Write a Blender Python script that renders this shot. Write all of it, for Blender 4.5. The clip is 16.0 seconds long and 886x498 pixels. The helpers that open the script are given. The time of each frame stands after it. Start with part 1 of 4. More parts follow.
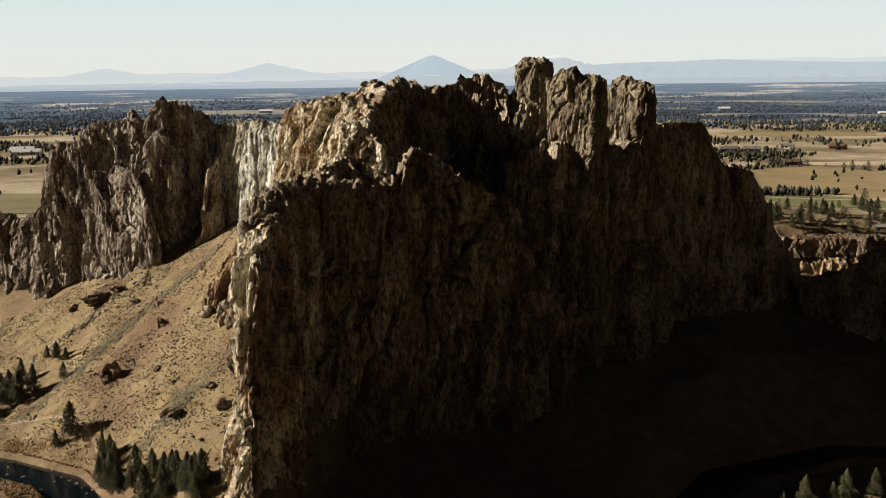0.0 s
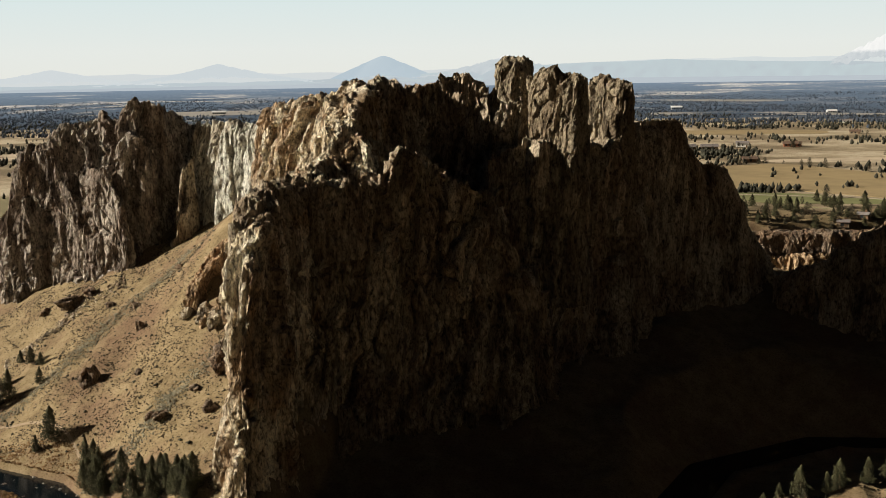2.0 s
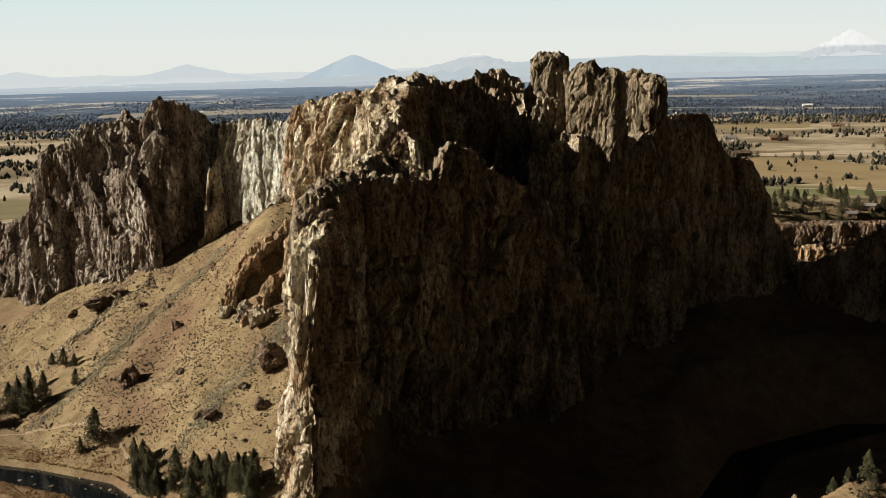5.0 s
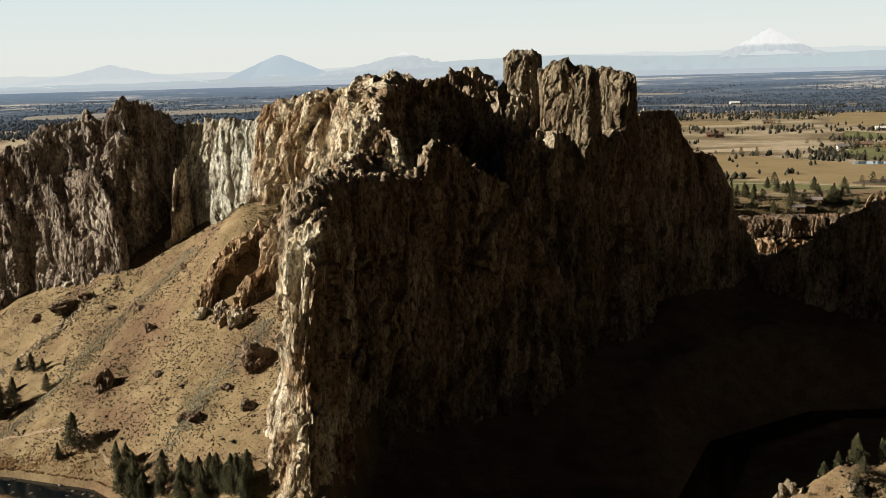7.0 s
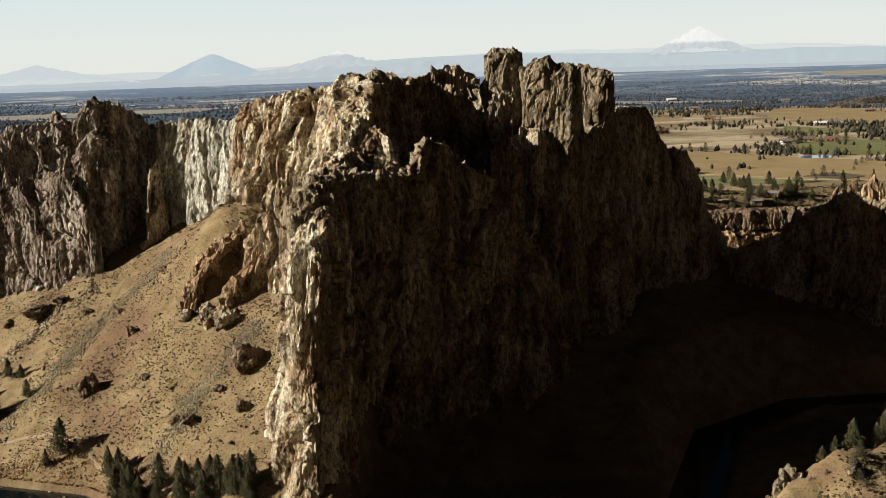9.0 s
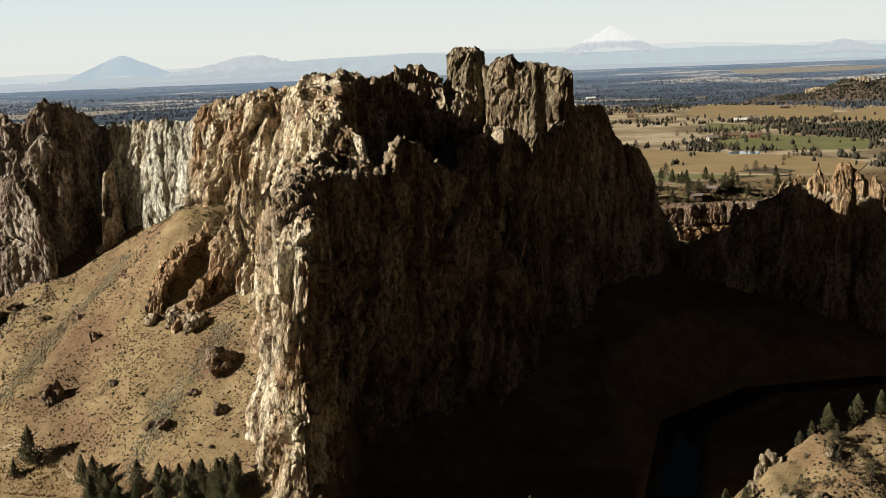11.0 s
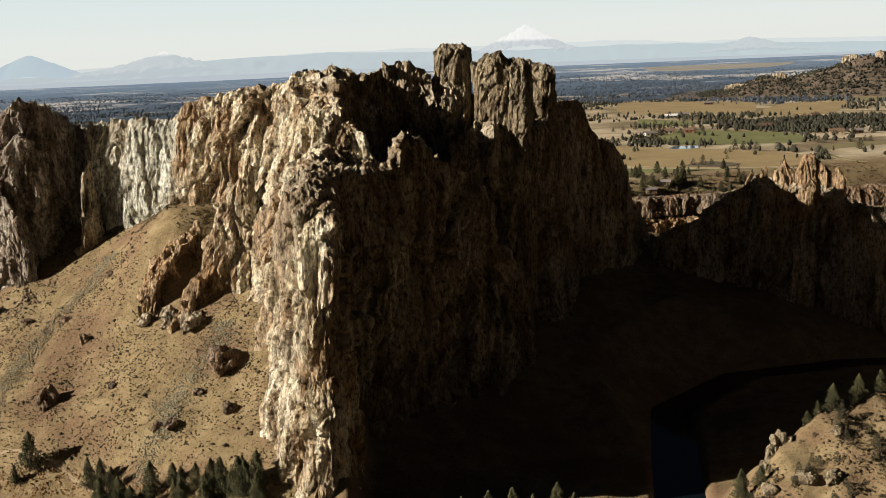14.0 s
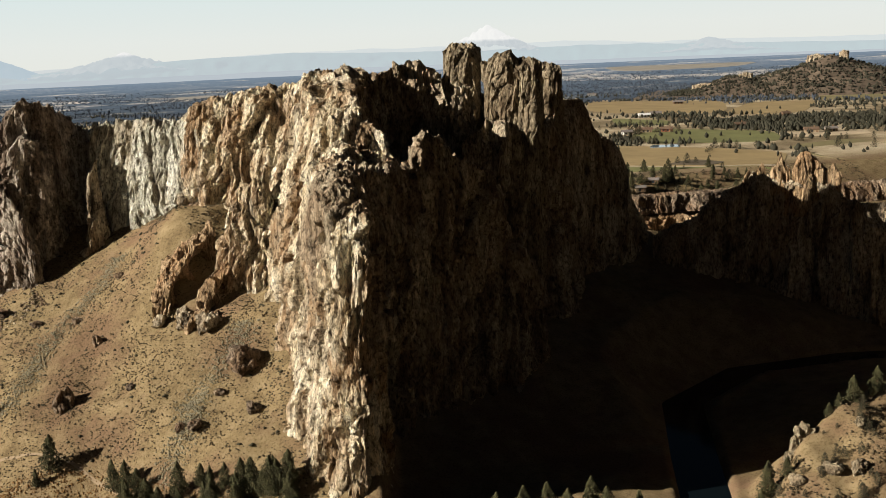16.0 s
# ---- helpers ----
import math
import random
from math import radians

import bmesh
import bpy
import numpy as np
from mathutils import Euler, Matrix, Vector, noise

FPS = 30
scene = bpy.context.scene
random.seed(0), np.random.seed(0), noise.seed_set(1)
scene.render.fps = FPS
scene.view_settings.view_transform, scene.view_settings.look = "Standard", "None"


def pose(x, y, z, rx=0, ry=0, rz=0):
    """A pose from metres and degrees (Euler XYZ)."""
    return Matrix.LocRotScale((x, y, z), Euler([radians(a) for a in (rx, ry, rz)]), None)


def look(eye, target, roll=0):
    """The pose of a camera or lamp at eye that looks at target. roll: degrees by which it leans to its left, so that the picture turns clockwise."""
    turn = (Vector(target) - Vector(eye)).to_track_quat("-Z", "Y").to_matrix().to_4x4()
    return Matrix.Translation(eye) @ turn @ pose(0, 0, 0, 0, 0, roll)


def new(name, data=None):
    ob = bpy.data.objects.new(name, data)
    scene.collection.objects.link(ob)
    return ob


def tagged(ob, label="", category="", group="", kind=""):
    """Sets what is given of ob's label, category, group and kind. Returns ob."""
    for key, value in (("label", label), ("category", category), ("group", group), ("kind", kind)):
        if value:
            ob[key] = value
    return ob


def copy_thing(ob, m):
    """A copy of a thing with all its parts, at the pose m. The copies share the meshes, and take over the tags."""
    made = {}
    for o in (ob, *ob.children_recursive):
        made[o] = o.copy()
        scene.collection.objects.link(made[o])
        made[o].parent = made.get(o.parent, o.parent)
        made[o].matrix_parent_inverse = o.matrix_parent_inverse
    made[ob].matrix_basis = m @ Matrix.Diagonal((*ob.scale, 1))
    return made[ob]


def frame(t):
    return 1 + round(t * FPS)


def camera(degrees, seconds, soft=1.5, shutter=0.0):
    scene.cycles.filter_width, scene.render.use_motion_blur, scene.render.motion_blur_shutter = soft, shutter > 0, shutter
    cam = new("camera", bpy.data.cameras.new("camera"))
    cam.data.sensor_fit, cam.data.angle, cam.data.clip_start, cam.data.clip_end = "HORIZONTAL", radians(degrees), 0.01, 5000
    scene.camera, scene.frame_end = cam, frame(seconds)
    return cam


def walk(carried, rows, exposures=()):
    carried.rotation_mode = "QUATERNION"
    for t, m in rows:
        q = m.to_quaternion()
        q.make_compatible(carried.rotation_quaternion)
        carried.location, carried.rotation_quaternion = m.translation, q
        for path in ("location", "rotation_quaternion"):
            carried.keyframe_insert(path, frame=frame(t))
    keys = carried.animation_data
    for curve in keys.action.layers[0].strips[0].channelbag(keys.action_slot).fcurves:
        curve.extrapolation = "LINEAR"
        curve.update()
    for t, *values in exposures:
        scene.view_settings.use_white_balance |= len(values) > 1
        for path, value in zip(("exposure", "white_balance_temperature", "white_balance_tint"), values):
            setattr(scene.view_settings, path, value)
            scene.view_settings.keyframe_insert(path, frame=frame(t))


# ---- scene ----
cam = camera(44.3, 16.0, soft=0.55)
PATH = [
    (0, (-2.894, 1.799, 176.681), (-2.897, 3.774, 176.364), -0.7),
    (0.5, (-4.963, 1.949, 176.566), (-4.924, 3.923, 176.248), -0.7),
    (1, (-7.532, 1.621, 176.478), (-7.454, 3.594, 176.16), -0.8),
    (1.5, (-10.738, 1.483, 176.333), (-10.652, 3.455, 176.015), -0.9),
    (2, (-14.269, 1.564, 176.263), (-14.181, 3.536, 175.946), -0.9),
    (2.5, (-18.188, 1.519, 176.255), (-18.097, 3.491, 175.937), -0.9),
    (3, (-22.356, 1.379, 176.23), (-22.262, 3.352, 175.912), -1.0),
    (3.5, (-26.692, 1.183, 176.22), (-26.596, 3.155, 175.902), -1.0),
    (3.7, (-28.432, 1.14, 176.233), (-28.334, 3.112, 175.915), -1.1),
    (5.8, (-47.587, 0.873, 175.846), (-47.392, 2.837, 175.523), -1.4),
    (6, (-49.465, 0.837, 175.853), (-49.258, 2.8, 175.53), -1.4),
    (6.5, (-54.053, 0.832, 175.871), (-53.811, 2.791, 175.547), -1.5),
    (7, (-58.575, 1.176, 175.867), (-58.291, 3.129, 175.542), -1.6),
    (7.5, (-63.193, 1.486, 175.987), (-62.867, 3.432, 175.659), -1.6),
    (8, (-67.936, 1.794, 176.05), (-67.576, 3.733, 175.721), -1.8),
    (8.5, (-72.825, 1.962, 176.199), (-72.446, 3.898, 175.87), -1.8),
    (9, (-77.457, 2.335, 176.292), (-77.052, 4.265, 175.961), -1.9),
    (9.2, (-79.288, 2.515, 176.304), (-78.869, 4.443, 175.975), -1.9),
    (11.3, (-99.371, 5.674, 176.575), (-98.795, 7.559, 176.237), -2.2),
    (11.5, (-101.272, 5.929, 176.551), (-100.685, 7.811, 176.212), -2.2),
    (12, (-106.016, 6.732, 176.509), (-105.399, 8.603, 176.169), -2.2),
    (12.5, (-110.797, 7.851, 176.575), (-110.152, 9.713, 176.234), -2.2),
    (13, (-115.586, 8.865, 176.666), (-114.92, 10.72, 176.324), -2.3),
    (13.5, (-120.388, 9.914, 176.685), (-119.701, 11.761, 176.342), -2.4),
    (14, (-125.079, 11.037, 176.733), (-124.37, 12.876, 176.389), -2.4),
    (14.5, (-129.864, 12.305, 176.899), (-129.132, 14.134, 176.554), -2.4),
    (15, (-134.641, 13.702, 177.041), (-133.892, 15.524, 176.696), -2.4),
    (15.5, (-139.04, 15.038, 177.147), (-138.277, 16.854, 176.802), -2.4),
    (16, (-143.702, 16.564, 177.167), (-142.925, 18.373, 176.821), -2.5),
]
walk(cam, [(t, look(eye, target, roll)) for t, eye, target, roll in PATH])

# ---------------------------------------------------------------- light
SUN = Vector((-0.88, 0.11, 0.376)).normalized()
world = bpy.data.worlds.new("world")
scene.world = world
world.use_nodes = True
_n = world.node_tree.nodes
_sky = _n.new("ShaderNodeTexSky")
_sky.sky_type = "NISHITA"
_sky.sun_disc = False
_sky.sun_elevation = math.asin(SUN.z)
_sky.sun_rotation = math.atan2(SUN.x, SUN.y)
_sky.altitude, _sky.air_density, _sky.dust_density, _sky.ozone_density = 900, 1.6, 0.6, 4.0
world.node_tree.links.new(_sky.outputs[0], _n["Background"].inputs[0])
_n["Background"].inputs[1].default_value = 0.0020
sun = new("sun", bpy.data.lights.new("sun", "SUN"))
sun.data.energy, sun.data.angle, sun.data.color = 4.7, radians(0.5), (1.0, 0.905, 0.76)
sun.matrix_world = look((0, 0, 900), Vector((0, 0, 900)) - SUN)
scene.view_settings.exposure = 1.0

# ---------------------------------------------------------------- noise
def _hash(i, j, k, seed):
    h = (i.astype(np.int64) * 374761393 + j.astype(np.int64) * 668265263 + k.astype(np.int64) * 2147483647 + seed * 974634777) & 0xFFFFFFFF
    h = ((h ^ (h >> 13)) * 1274126177) & 0xFFFFFFFF
    h = ((h ^ (h >> 16)) * 2246822519) & 0xFFFFFFFF
    return h ^ (h >> 15)


def perlin(p, seed=0):
    """Gradient noise, about -1 to 1, at the rows of p."""
    f0 = np.floor(p)
    f = p - f0
    i = f0.astype(np.int64)
    w = f * f * f * (f * (f * 6 - 15) + 10)
    out = np.zeros(len(p))
    for a in (0, 1):
        wa = w[:, 0] if a else 1 - w[:, 0]
        for b in (0, 1):
            wb = w[:, 1] if b else 1 - w[:, 1]
            for c in (0, 1):
                wc = w[:, 2] if c else 1 - w[:, 2]
                h = _hash(i[:, 0] + a, i[:, 1] + b, i[:, 2] + c, seed)
                g = (((h & 1023) / 511.5 - 1) * (f[:, 0] - a) + (((h >> 10) & 1023) / 511.5 - 1) * (f[:, 1] - b)
                     + (((h >> 20) & 1023) / 511.5 - 1) * (f[:, 2] - c))
                out += wa * wb * wc * g
    return out * 1.5


def fbm(p, octaves, seed=0):
    out, a = np.zeros(len(p)), 1.0
    for o in range(octaves):
        out += a * perlin(p * 2.03 ** o, seed + o)
        a *= 0.5
    return out


def plates(p, seed=0, tilt=1.0):
    """Angular blocks, each cut off by a slanting plane of its own; and how near the joint between two of them is."""
    i = np.floor(p).astype(np.int64)
    best, second, val = np.full(len(p), 9.0), np.full(len(p), 9.0), np.zeros(len(p))
    for a in (-1, 0, 1):
        for b in (-1, 0, 1):
            for c in (-1, 0, 1):
                q = i + (a, b, c)
                h = _hash(q[:, 0], q[:, 1], q[:, 2], seed)
                r = p - q - np.stack([(h & 1023) / 1023, ((h >> 10) & 1023) / 1023, ((h >> 20) & 1023) / 1023], 1)
                d = (r ** 2).sum(1)
                near = d < best
                second = np.where(near, best, np.minimum(second, d))
                best = np.where(near, d, best)
                g = h[near] * 2654435761
                r = r[near]
                slope = (((g >> 3) & 255) / 127.5 - 1) * r[:, 0] + (((g >> 11) & 255) / 127.5 - 1) * r[:, 1] + (((g >> 19) & 255) / 127.5 - 1) * r[:, 2]
                val[near] = ((g >> 7) & 0xFFFF) / 65535 * 0.5 - 0.25 + tilt * slope
    return val, np.sqrt(second) - np.sqrt(best)


def relief(q, seed, fine, lean):
    """The broken face of welded tuff: slanting slabs and blocks at four sizes, open joints, hollows and fine roughness."""
    p = q + np.stack([fbm(q / (10.0, 10.0, 15.0), 3, seed + 70 + c) for c in range(3)], 1) * (2.4, 2.4, 3.4)
    p[:, 0] -= lean * q[:, 2]
    a, ja = plates(p / (14, 14, 50), seed, 1.0)
    b, jb = plates(p / (5.6, 5.6, 22), seed + 1, 1.0)
    c, jc = plates(p / (2.3, 2.3, 8.5), seed + 2, 1.0)
    e, _ = plates(p / (1.0, 1.0, 3.2), seed + 6, 1.0)
    d = 5.6 * a + 2.8 * b + fine * (0.95 * c + 0.36 * e)
    d -= 1.1 * (1 - smooth(0, 0.09, ja)) + 0.8 * (1 - smooth(0, 0.10, jb)) + 0.3 * fine * (1 - smooth(0, 0.14, jc))
    d += 0.9 * fbm(p / (6, 6, 14), 2, seed + 3) + fine * 0.22 * perlin(q / (0.75, 0.75, 1.1), seed + 12)
    d -= 1.5 * fine * smooth(0.36, 0.56, perlin(p / (4.5, 4.5, 9), seed + 9))
    return d


def facets(p, seed=0, tilt=1.0, hard=14.0):
    """Blocks, each cut off by a slanting plane of its own, with edges as hard as asked."""
    i = np.floor(p).astype(np.int64)
    total, val = np.full(len(p), 1e-12), np.zeros(len(p))
    for a in (-1, 0, 1):
        for b in (-1, 0, 1):
            for c in (-1, 0, 1):
                q = i + (a, b, c)
                h = _hash(q[:, 0], q[:, 1], q[:, 2], seed)
                s = q + np.stack([(h & 1023) / 1023, ((h >> 10) & 1023) / 1023, ((h >> 20) & 1023) / 1023], 1)
                r = p - s
                w = np.exp(-hard * (r ** 2).sum(1))
                g = h * 2654435761
                slope = (((g >> 3) & 255) / 127.5 - 1) * r[:, 0] + (((g >> 11) & 255) / 127.5 - 1) * r[:, 1] + (((g >> 19) & 255) / 127.5 - 1) * r[:, 2]
                total += w
                val += w * (((g >> 7) & 0xFFFF) / 65535 - 0.5 + tilt * slope)
    return val / total


def smooth(a, b, x):
    t = np.clip((x - a) / (b - a), 0, 1)
    return t * t * (3 - 2 * t)


# ---------------------------------------------------------------- materials
def material(name):
    m = bpy.data.materials.new(name)
    m.use_nodes = True
    return m, m.node_tree.nodes, m.node_tree.links, m.node_tree.nodes["Principled BSDF"]


def noise_node(nodes, links, scale, detail=6.0, rough=0.6, squash=(1, 1, 1)):
    geo = nodes.new("ShaderNodeNewGeometry")
    mp = nodes.new("ShaderNodeMapping")
    mp.inputs["Scale"].default_value = squash
    links.new(geo.outputs["Position"], mp.inputs["Vector"])
    t = nodes.new("ShaderNodeTexNoise")
    t.inputs["Scale"].default_value = scale
    t.inputs["Detail"].default_value = detail
    t.inputs["Roughness"].default_value = rough
    links.new(mp.outputs[0], t.inputs["Vector"])
    return t


def ramp(nodes, links, source, *stops):
    r = nodes.new("ShaderNodeValToRGB")
    e = r.color_ramp.elements
    while len(e) < len(stops):
        e.new(0.5)
    for el, (pos, col) in zip(e, stops):
        el.position, el.color = pos, (*col, 1)
    links.new(source, r.inputs[0])
    return r


def mix(nodes, links, fac, a, b, how="MIX"):
    m = nodes.new("ShaderNodeMix")
    m.data_type, m.blend_type = "RGBA", how
    for sock, v in ((m.inputs[0], fac), (m.inputs[6], a), (m.inputs[7], b)):
        if isinstance(v, (int, float)):
            sock.default_value = v
        elif isinstance(v, tuple):
            sock.default_value = (*v, 1)
        else:
            links.new(v, sock)
    return m.outputs[2]


def bump(nodes, links, height, bsdf, strength, distance):
    b = nodes.new("ShaderNodeBump")
    b.inputs["Strength"].default_value, b.inputs["Distance"].default_value = strength, distance
    links.new(height, b.inputs["Height"])
    links.new(b.outputs[0], bsdf.inputs["Normal"])


def rock_material(name, low, mid, high, rust, rust_amount=0.5):
    """Welded tuff: streaked and cracked down the face, with rusty patches, pale scars, lichen and dark varnish."""
    m, n, l, b = material(name)
    streak = noise_node(n, l, 0.17, 10, 0.7, (1, 1, 0.34))
    patch = noise_node(n, l, 0.055, 6, 0.66, (1, 1, 0.5))
    scar = noise_node(n, l, 0.085, 7, 0.62, (1, 1, 0.32))
    grain = noise_node(n, l, 0.85, 9, 0.75, (1, 1, 0.6))
    base = ramp(n, l, streak.outputs[0], (0.39, low), (0.48, mid), (0.60, high))
    rusty = ramp(n, l, patch.outputs[0], (0.47, (0, 0, 0)), (0.55, (rust_amount,) * 3))
    col = mix(n, l, rusty.outputs[0], base.outputs[0], rust)
    pale = ramp(n, l, scar.outputs[0], (0.54, (0, 0, 0)), (0.63, (0.75,) * 3))
    col = mix(n, l, pale.outputs[0], col, high)
    varnish = noise_node(n, l, 0.12, 8, 0.7, (1, 1, 0.22))
    stain = ramp(n, l, varnish.outputs[0], (0.36, (0.46, 0.43, 0.40)), (0.45, (1, 1, 1)))
    col = mix(n, l, 1.0, col, stain.outputs[0], "MULTIPLY")
    dark = ramp(n, l, grain.outputs[0], (0.38, (0.24, 0.23, 0.22)), (0.47, (0.90, 0.90, 0.89)), (0.6, (1.2, 1.2, 1.2)))
    col = mix(n, l, 1.0, col, dark.outputs[0], "MULTIPLY")
    thin = noise_node(n, l, 1.1, 8, 0.72, (1, 1, 0.26))
    lines = ramp(n, l, thin.outputs[0], (0.39, (0.34, 0.32, 0.30)), (0.47, (0.98, 0.98, 0.98)), (0.6, (1.22, 1.22, 1.22)))
    col = mix(n, l, 1.0, col, lines.outputs[0], "MULTIPLY")
    l.new(col, b.inputs["Base Color"])
    b.inputs["Roughness"].default_value = 0.92
    b.inputs["Specular IOR Level"].default_value = 0.12
    fine = noise_node(n, l, 0.9, 10, 0.78, (1, 1, 0.5))
    bump(n, l, fine.outputs[0], b, 1.0, 1.7)
    return m


def plain_material(name, col, rough=0.9, var=0.25, scale=1.0, bumpy=0.0):
    m, n, l, b = material(name)
    t = noise_node(n, l, scale, 6, 0.65)
    lo, hi = tuple(c * (1 - var) for c in col), tuple(c * (1 + var) for c in col)
    r = ramp(n, l, t.outputs[0], (0.3, lo), (0.7, hi))
    l.new(r.outputs[0], b.inputs["Base Color"])
    b.inputs["Roughness"].default_value = rough
    b.inputs["Specular IOR Level"].default_value = 0.2
    if bumpy:
        bump(n, l, t.outputs[0], b, 0.6, bumpy)
    return m


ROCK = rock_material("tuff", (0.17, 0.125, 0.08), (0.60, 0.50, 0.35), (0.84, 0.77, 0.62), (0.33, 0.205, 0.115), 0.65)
PALE = rock_material("pale_tuff", (0.36, 0.35, 0.29), (0.58, 0.57, 0.49), (0.72, 0.72, 0.65), (0.36, 0.26, 0.16), 0.4)
# Brown tuff; on the shaded walls its darker colour also stands in for shade.
BROWN_SHADE_ROCK = rock_material("brown_and_shade_tuff", (0.125, 0.10, 0.074), (0.36, 0.295, 0.215), (0.56, 0.485, 0.365), (0.27, 0.183, 0.115))
GREYROCK = rock_material("grey_brown_tuff", (0.115, 0.093, 0.075), (0.33, 0.28, 0.235), (0.53, 0.475, 0.41), (0.20, 0.14, 0.10), 0.5)
SPIRE = rock_material("lichened_tuff", (0.09, 0.071, 0.048), (0.24, 0.195, 0.135), (0.41, 0.345, 0.245), (0.19, 0.13, 0.08), 0.5)
BASALT = rock_material("dark_basalt", (0.07, 0.054, 0.042), (0.17, 0.13, 0.098), (0.30, 0.235, 0.175), (0.24, 0.145, 0.08))
ORANGE = rock_material("orange_tuff", (0.145, 0.095, 0.055), (0.36, 0.25, 0.15), (0.52, 0.385, 0.25), (0.32, 0.185, 0.097), 0.45)

# ---------------------------------------------------------------- meshes
def grid_mesh(name, P, mat, shade_smooth=False, wrap=False):
    """A mesh from an array of rows of points."""
    a, b = P.shape[:2]
    idx = np.arange(a * b).reshape(a, b)
    faces = np.stack([idx[:-1, :-1], idx[1:, :-1], idx[1:, 1:], idx[:-1, 1:]], -1).reshape(-1, 4)
    me = bpy.data.meshes.new(name)
    me.vertices.add(a * b)
    me.vertices.foreach_set("co", np.ascontiguousarray(P, dtype=np.float32).ravel())
    me.loops.add(faces.size)
    me.loops.foreach_set("vertex_index", faces.astype(np.int32).ravel())
    me.polygons.add(len(faces))
    me.polygons.foreach_set("loop_start", np.arange(0, faces.size, 4, dtype=np.int32))
    me.polygons.foreach_set("use_smooth", np.full(len(faces), shade_smooth))
    me.update(calc_edges=True)
    me.materials.append(mat)
    return me


def resample(spine, step):
    s = np.array(spine, float)
    d = np.r_[0, np.cumsum(np.hypot(*np.diff(s[:, :2], axis=0).T))]
    u = np.linspace(0, d[-1], max(int(d[-1] / step), 6))
    out = np.stack([np.interp(u, d, s[:, c]) for c in range(s.shape[1])], 1)
    k = max(int(2.0 / step), 1)
    ker = np.hanning(2 * k + 3)[1:-1]
    ker /= ker.sum()
    pad = np.pad(out, ((len(ker) // 2,) * 2, (0, 0)), mode="edge")
    sm = np.stack([np.convolve(pad[:, c], ker, "valid") for c in range(s.shape[1])], 1)
    sm[0], sm[-1] = out[0], out[-1]
    return sm, u


def fin(thing, name, spine, mat, label, base=45.0, step=0.52, ends=5.0, top=0.35, amp=1.0, jag=0.85, seed=1, fine=1.0, lean=0.12, hollows=()):
    """A wall or tower of rock along a spine of (x, y, crest height, width on the left, width on the right): steep sides with
    columns, blocks and clefts, and a ragged crest."""
    s, u = resample(spine, step)
    n = len(s)
    t = np.gradient(s[:, :2], axis=0)
    t /= np.linalg.norm(t, axis=1)[:, None] + 1e-9
    k = 9
    tp = np.pad(t, ((k, k), (0, 0)), mode="edge")
    t = np.stack([np.convolve(tp[:, c], np.ones(2 * k + 1) / (2 * k + 1), "valid") for c in (0, 1)], 1)
    t /= np.linalg.norm(t, axis=1)[:, None]
    n0, n1 = (max(int(1.7 * max(s[c, 3:5].max(), ends) / step), 4) for c in (0, -1))
    ends = min(ends, u[-1] * 0.45)
    turn0, turn1 = np.linspace(0.01, math.pi / 2, n0), np.linspace(math.pi / 2, 0.01, n1)
    mid = np.linspace(ends, u[-1] - ends, max(int((u[-1] - 2 * ends) / step), 3))[1:-1]
    uu = np.r_[ends * (1 - np.cos(turn0)), mid, u[-1] - ends * (1 - np.cos(turn1))]
    close = np.r_[np.sin(turn0), np.ones(len(mid)), np.sin(turn1)]
    s = np.stack([np.interp(uu, u, s[:, c]) for c in range(5)], 1)
    t = np.stack([np.interp(uu, u, t[:, c]) for c in (0, 1)], 1)
    t /= np.linalg.norm(t, axis=1)[:, None]
    n = len(s)
    left = np.stack([-t[:, 1], t[:, 0]], 1)
    high = s[:, 2].max() - base
    m = max(int(high / step), 8)
    mt = max(int((s[:, 3:5].max() * top) / step), 3)
    v = np.r_[np.linspace(0, 1, m), np.full(mt, 1.0)]
    w = np.r_[1 - (1 - top) * np.linspace(0, 1, m) ** 1.3, top * (1 - np.arange(1, mt + 1) / (mt + 0.0))]
    rise = np.r_[np.linspace(0, 0.94, m), 0.94 + 0.06 * np.sin(np.arange(1, mt + 1) / mt * math.pi / 2)]
    v = np.r_[v, v[-2::-1]]
    side = np.r_[np.ones(m + mt), -np.ones(m + mt - 1)]
    w = np.r_[w, w[-2::-1]]
    rise = np.r_[rise, rise[-2::-1]]
    width = np.where(side[None] > 0, s[:, 3:4], s[:, 4:5]) * close[:, None]
    off = width * w[None] * side[None]
    P = np.zeros((n, len(w), 3))
    h = s[:, 2] - base
    P[..., 0] = s[:, 0:1] + left[:, 0:1] * off
    P[..., 1] = s[:, 1:2] + left[:, 1:2] * off
    P[..., 2] = base + h[:, None] * rise[None]
    du, dv = np.gradient(P, axis=0), np.gradient(P, axis=1)
    N = np.cross(dv, du)
    N /= np.linalg.norm(N, axis=2)[..., None] + 1e-9
    N[..., 2] *= 0.35
    q = P.reshape(-1, 3)
    d = relief(q, seed, fine, lean)
    d *= (0.2 + 0.8 * smooth(0, 0.2, close)).repeat(P.shape[1])
    d = d.reshape(n, -1)
    d *= amp
    for x, y, z, r, deep in hollows:
        e2 = ((P[..., 0] - x) ** 2 + (P[..., 1] - y) ** 2 + ((P[..., 2] - z) / 1.3) ** 2) / r ** 2
        d -= deep * smooth(1.15, 0.45, np.sqrt(e2))
    P += N * d[..., None]
    crest = smooth(0.75, 1.0, rise)[None] * smooth(0, 0.6, 1.4 - np.abs(off) / (width + 0.01))
    q2 = q * (1, 1, 0)
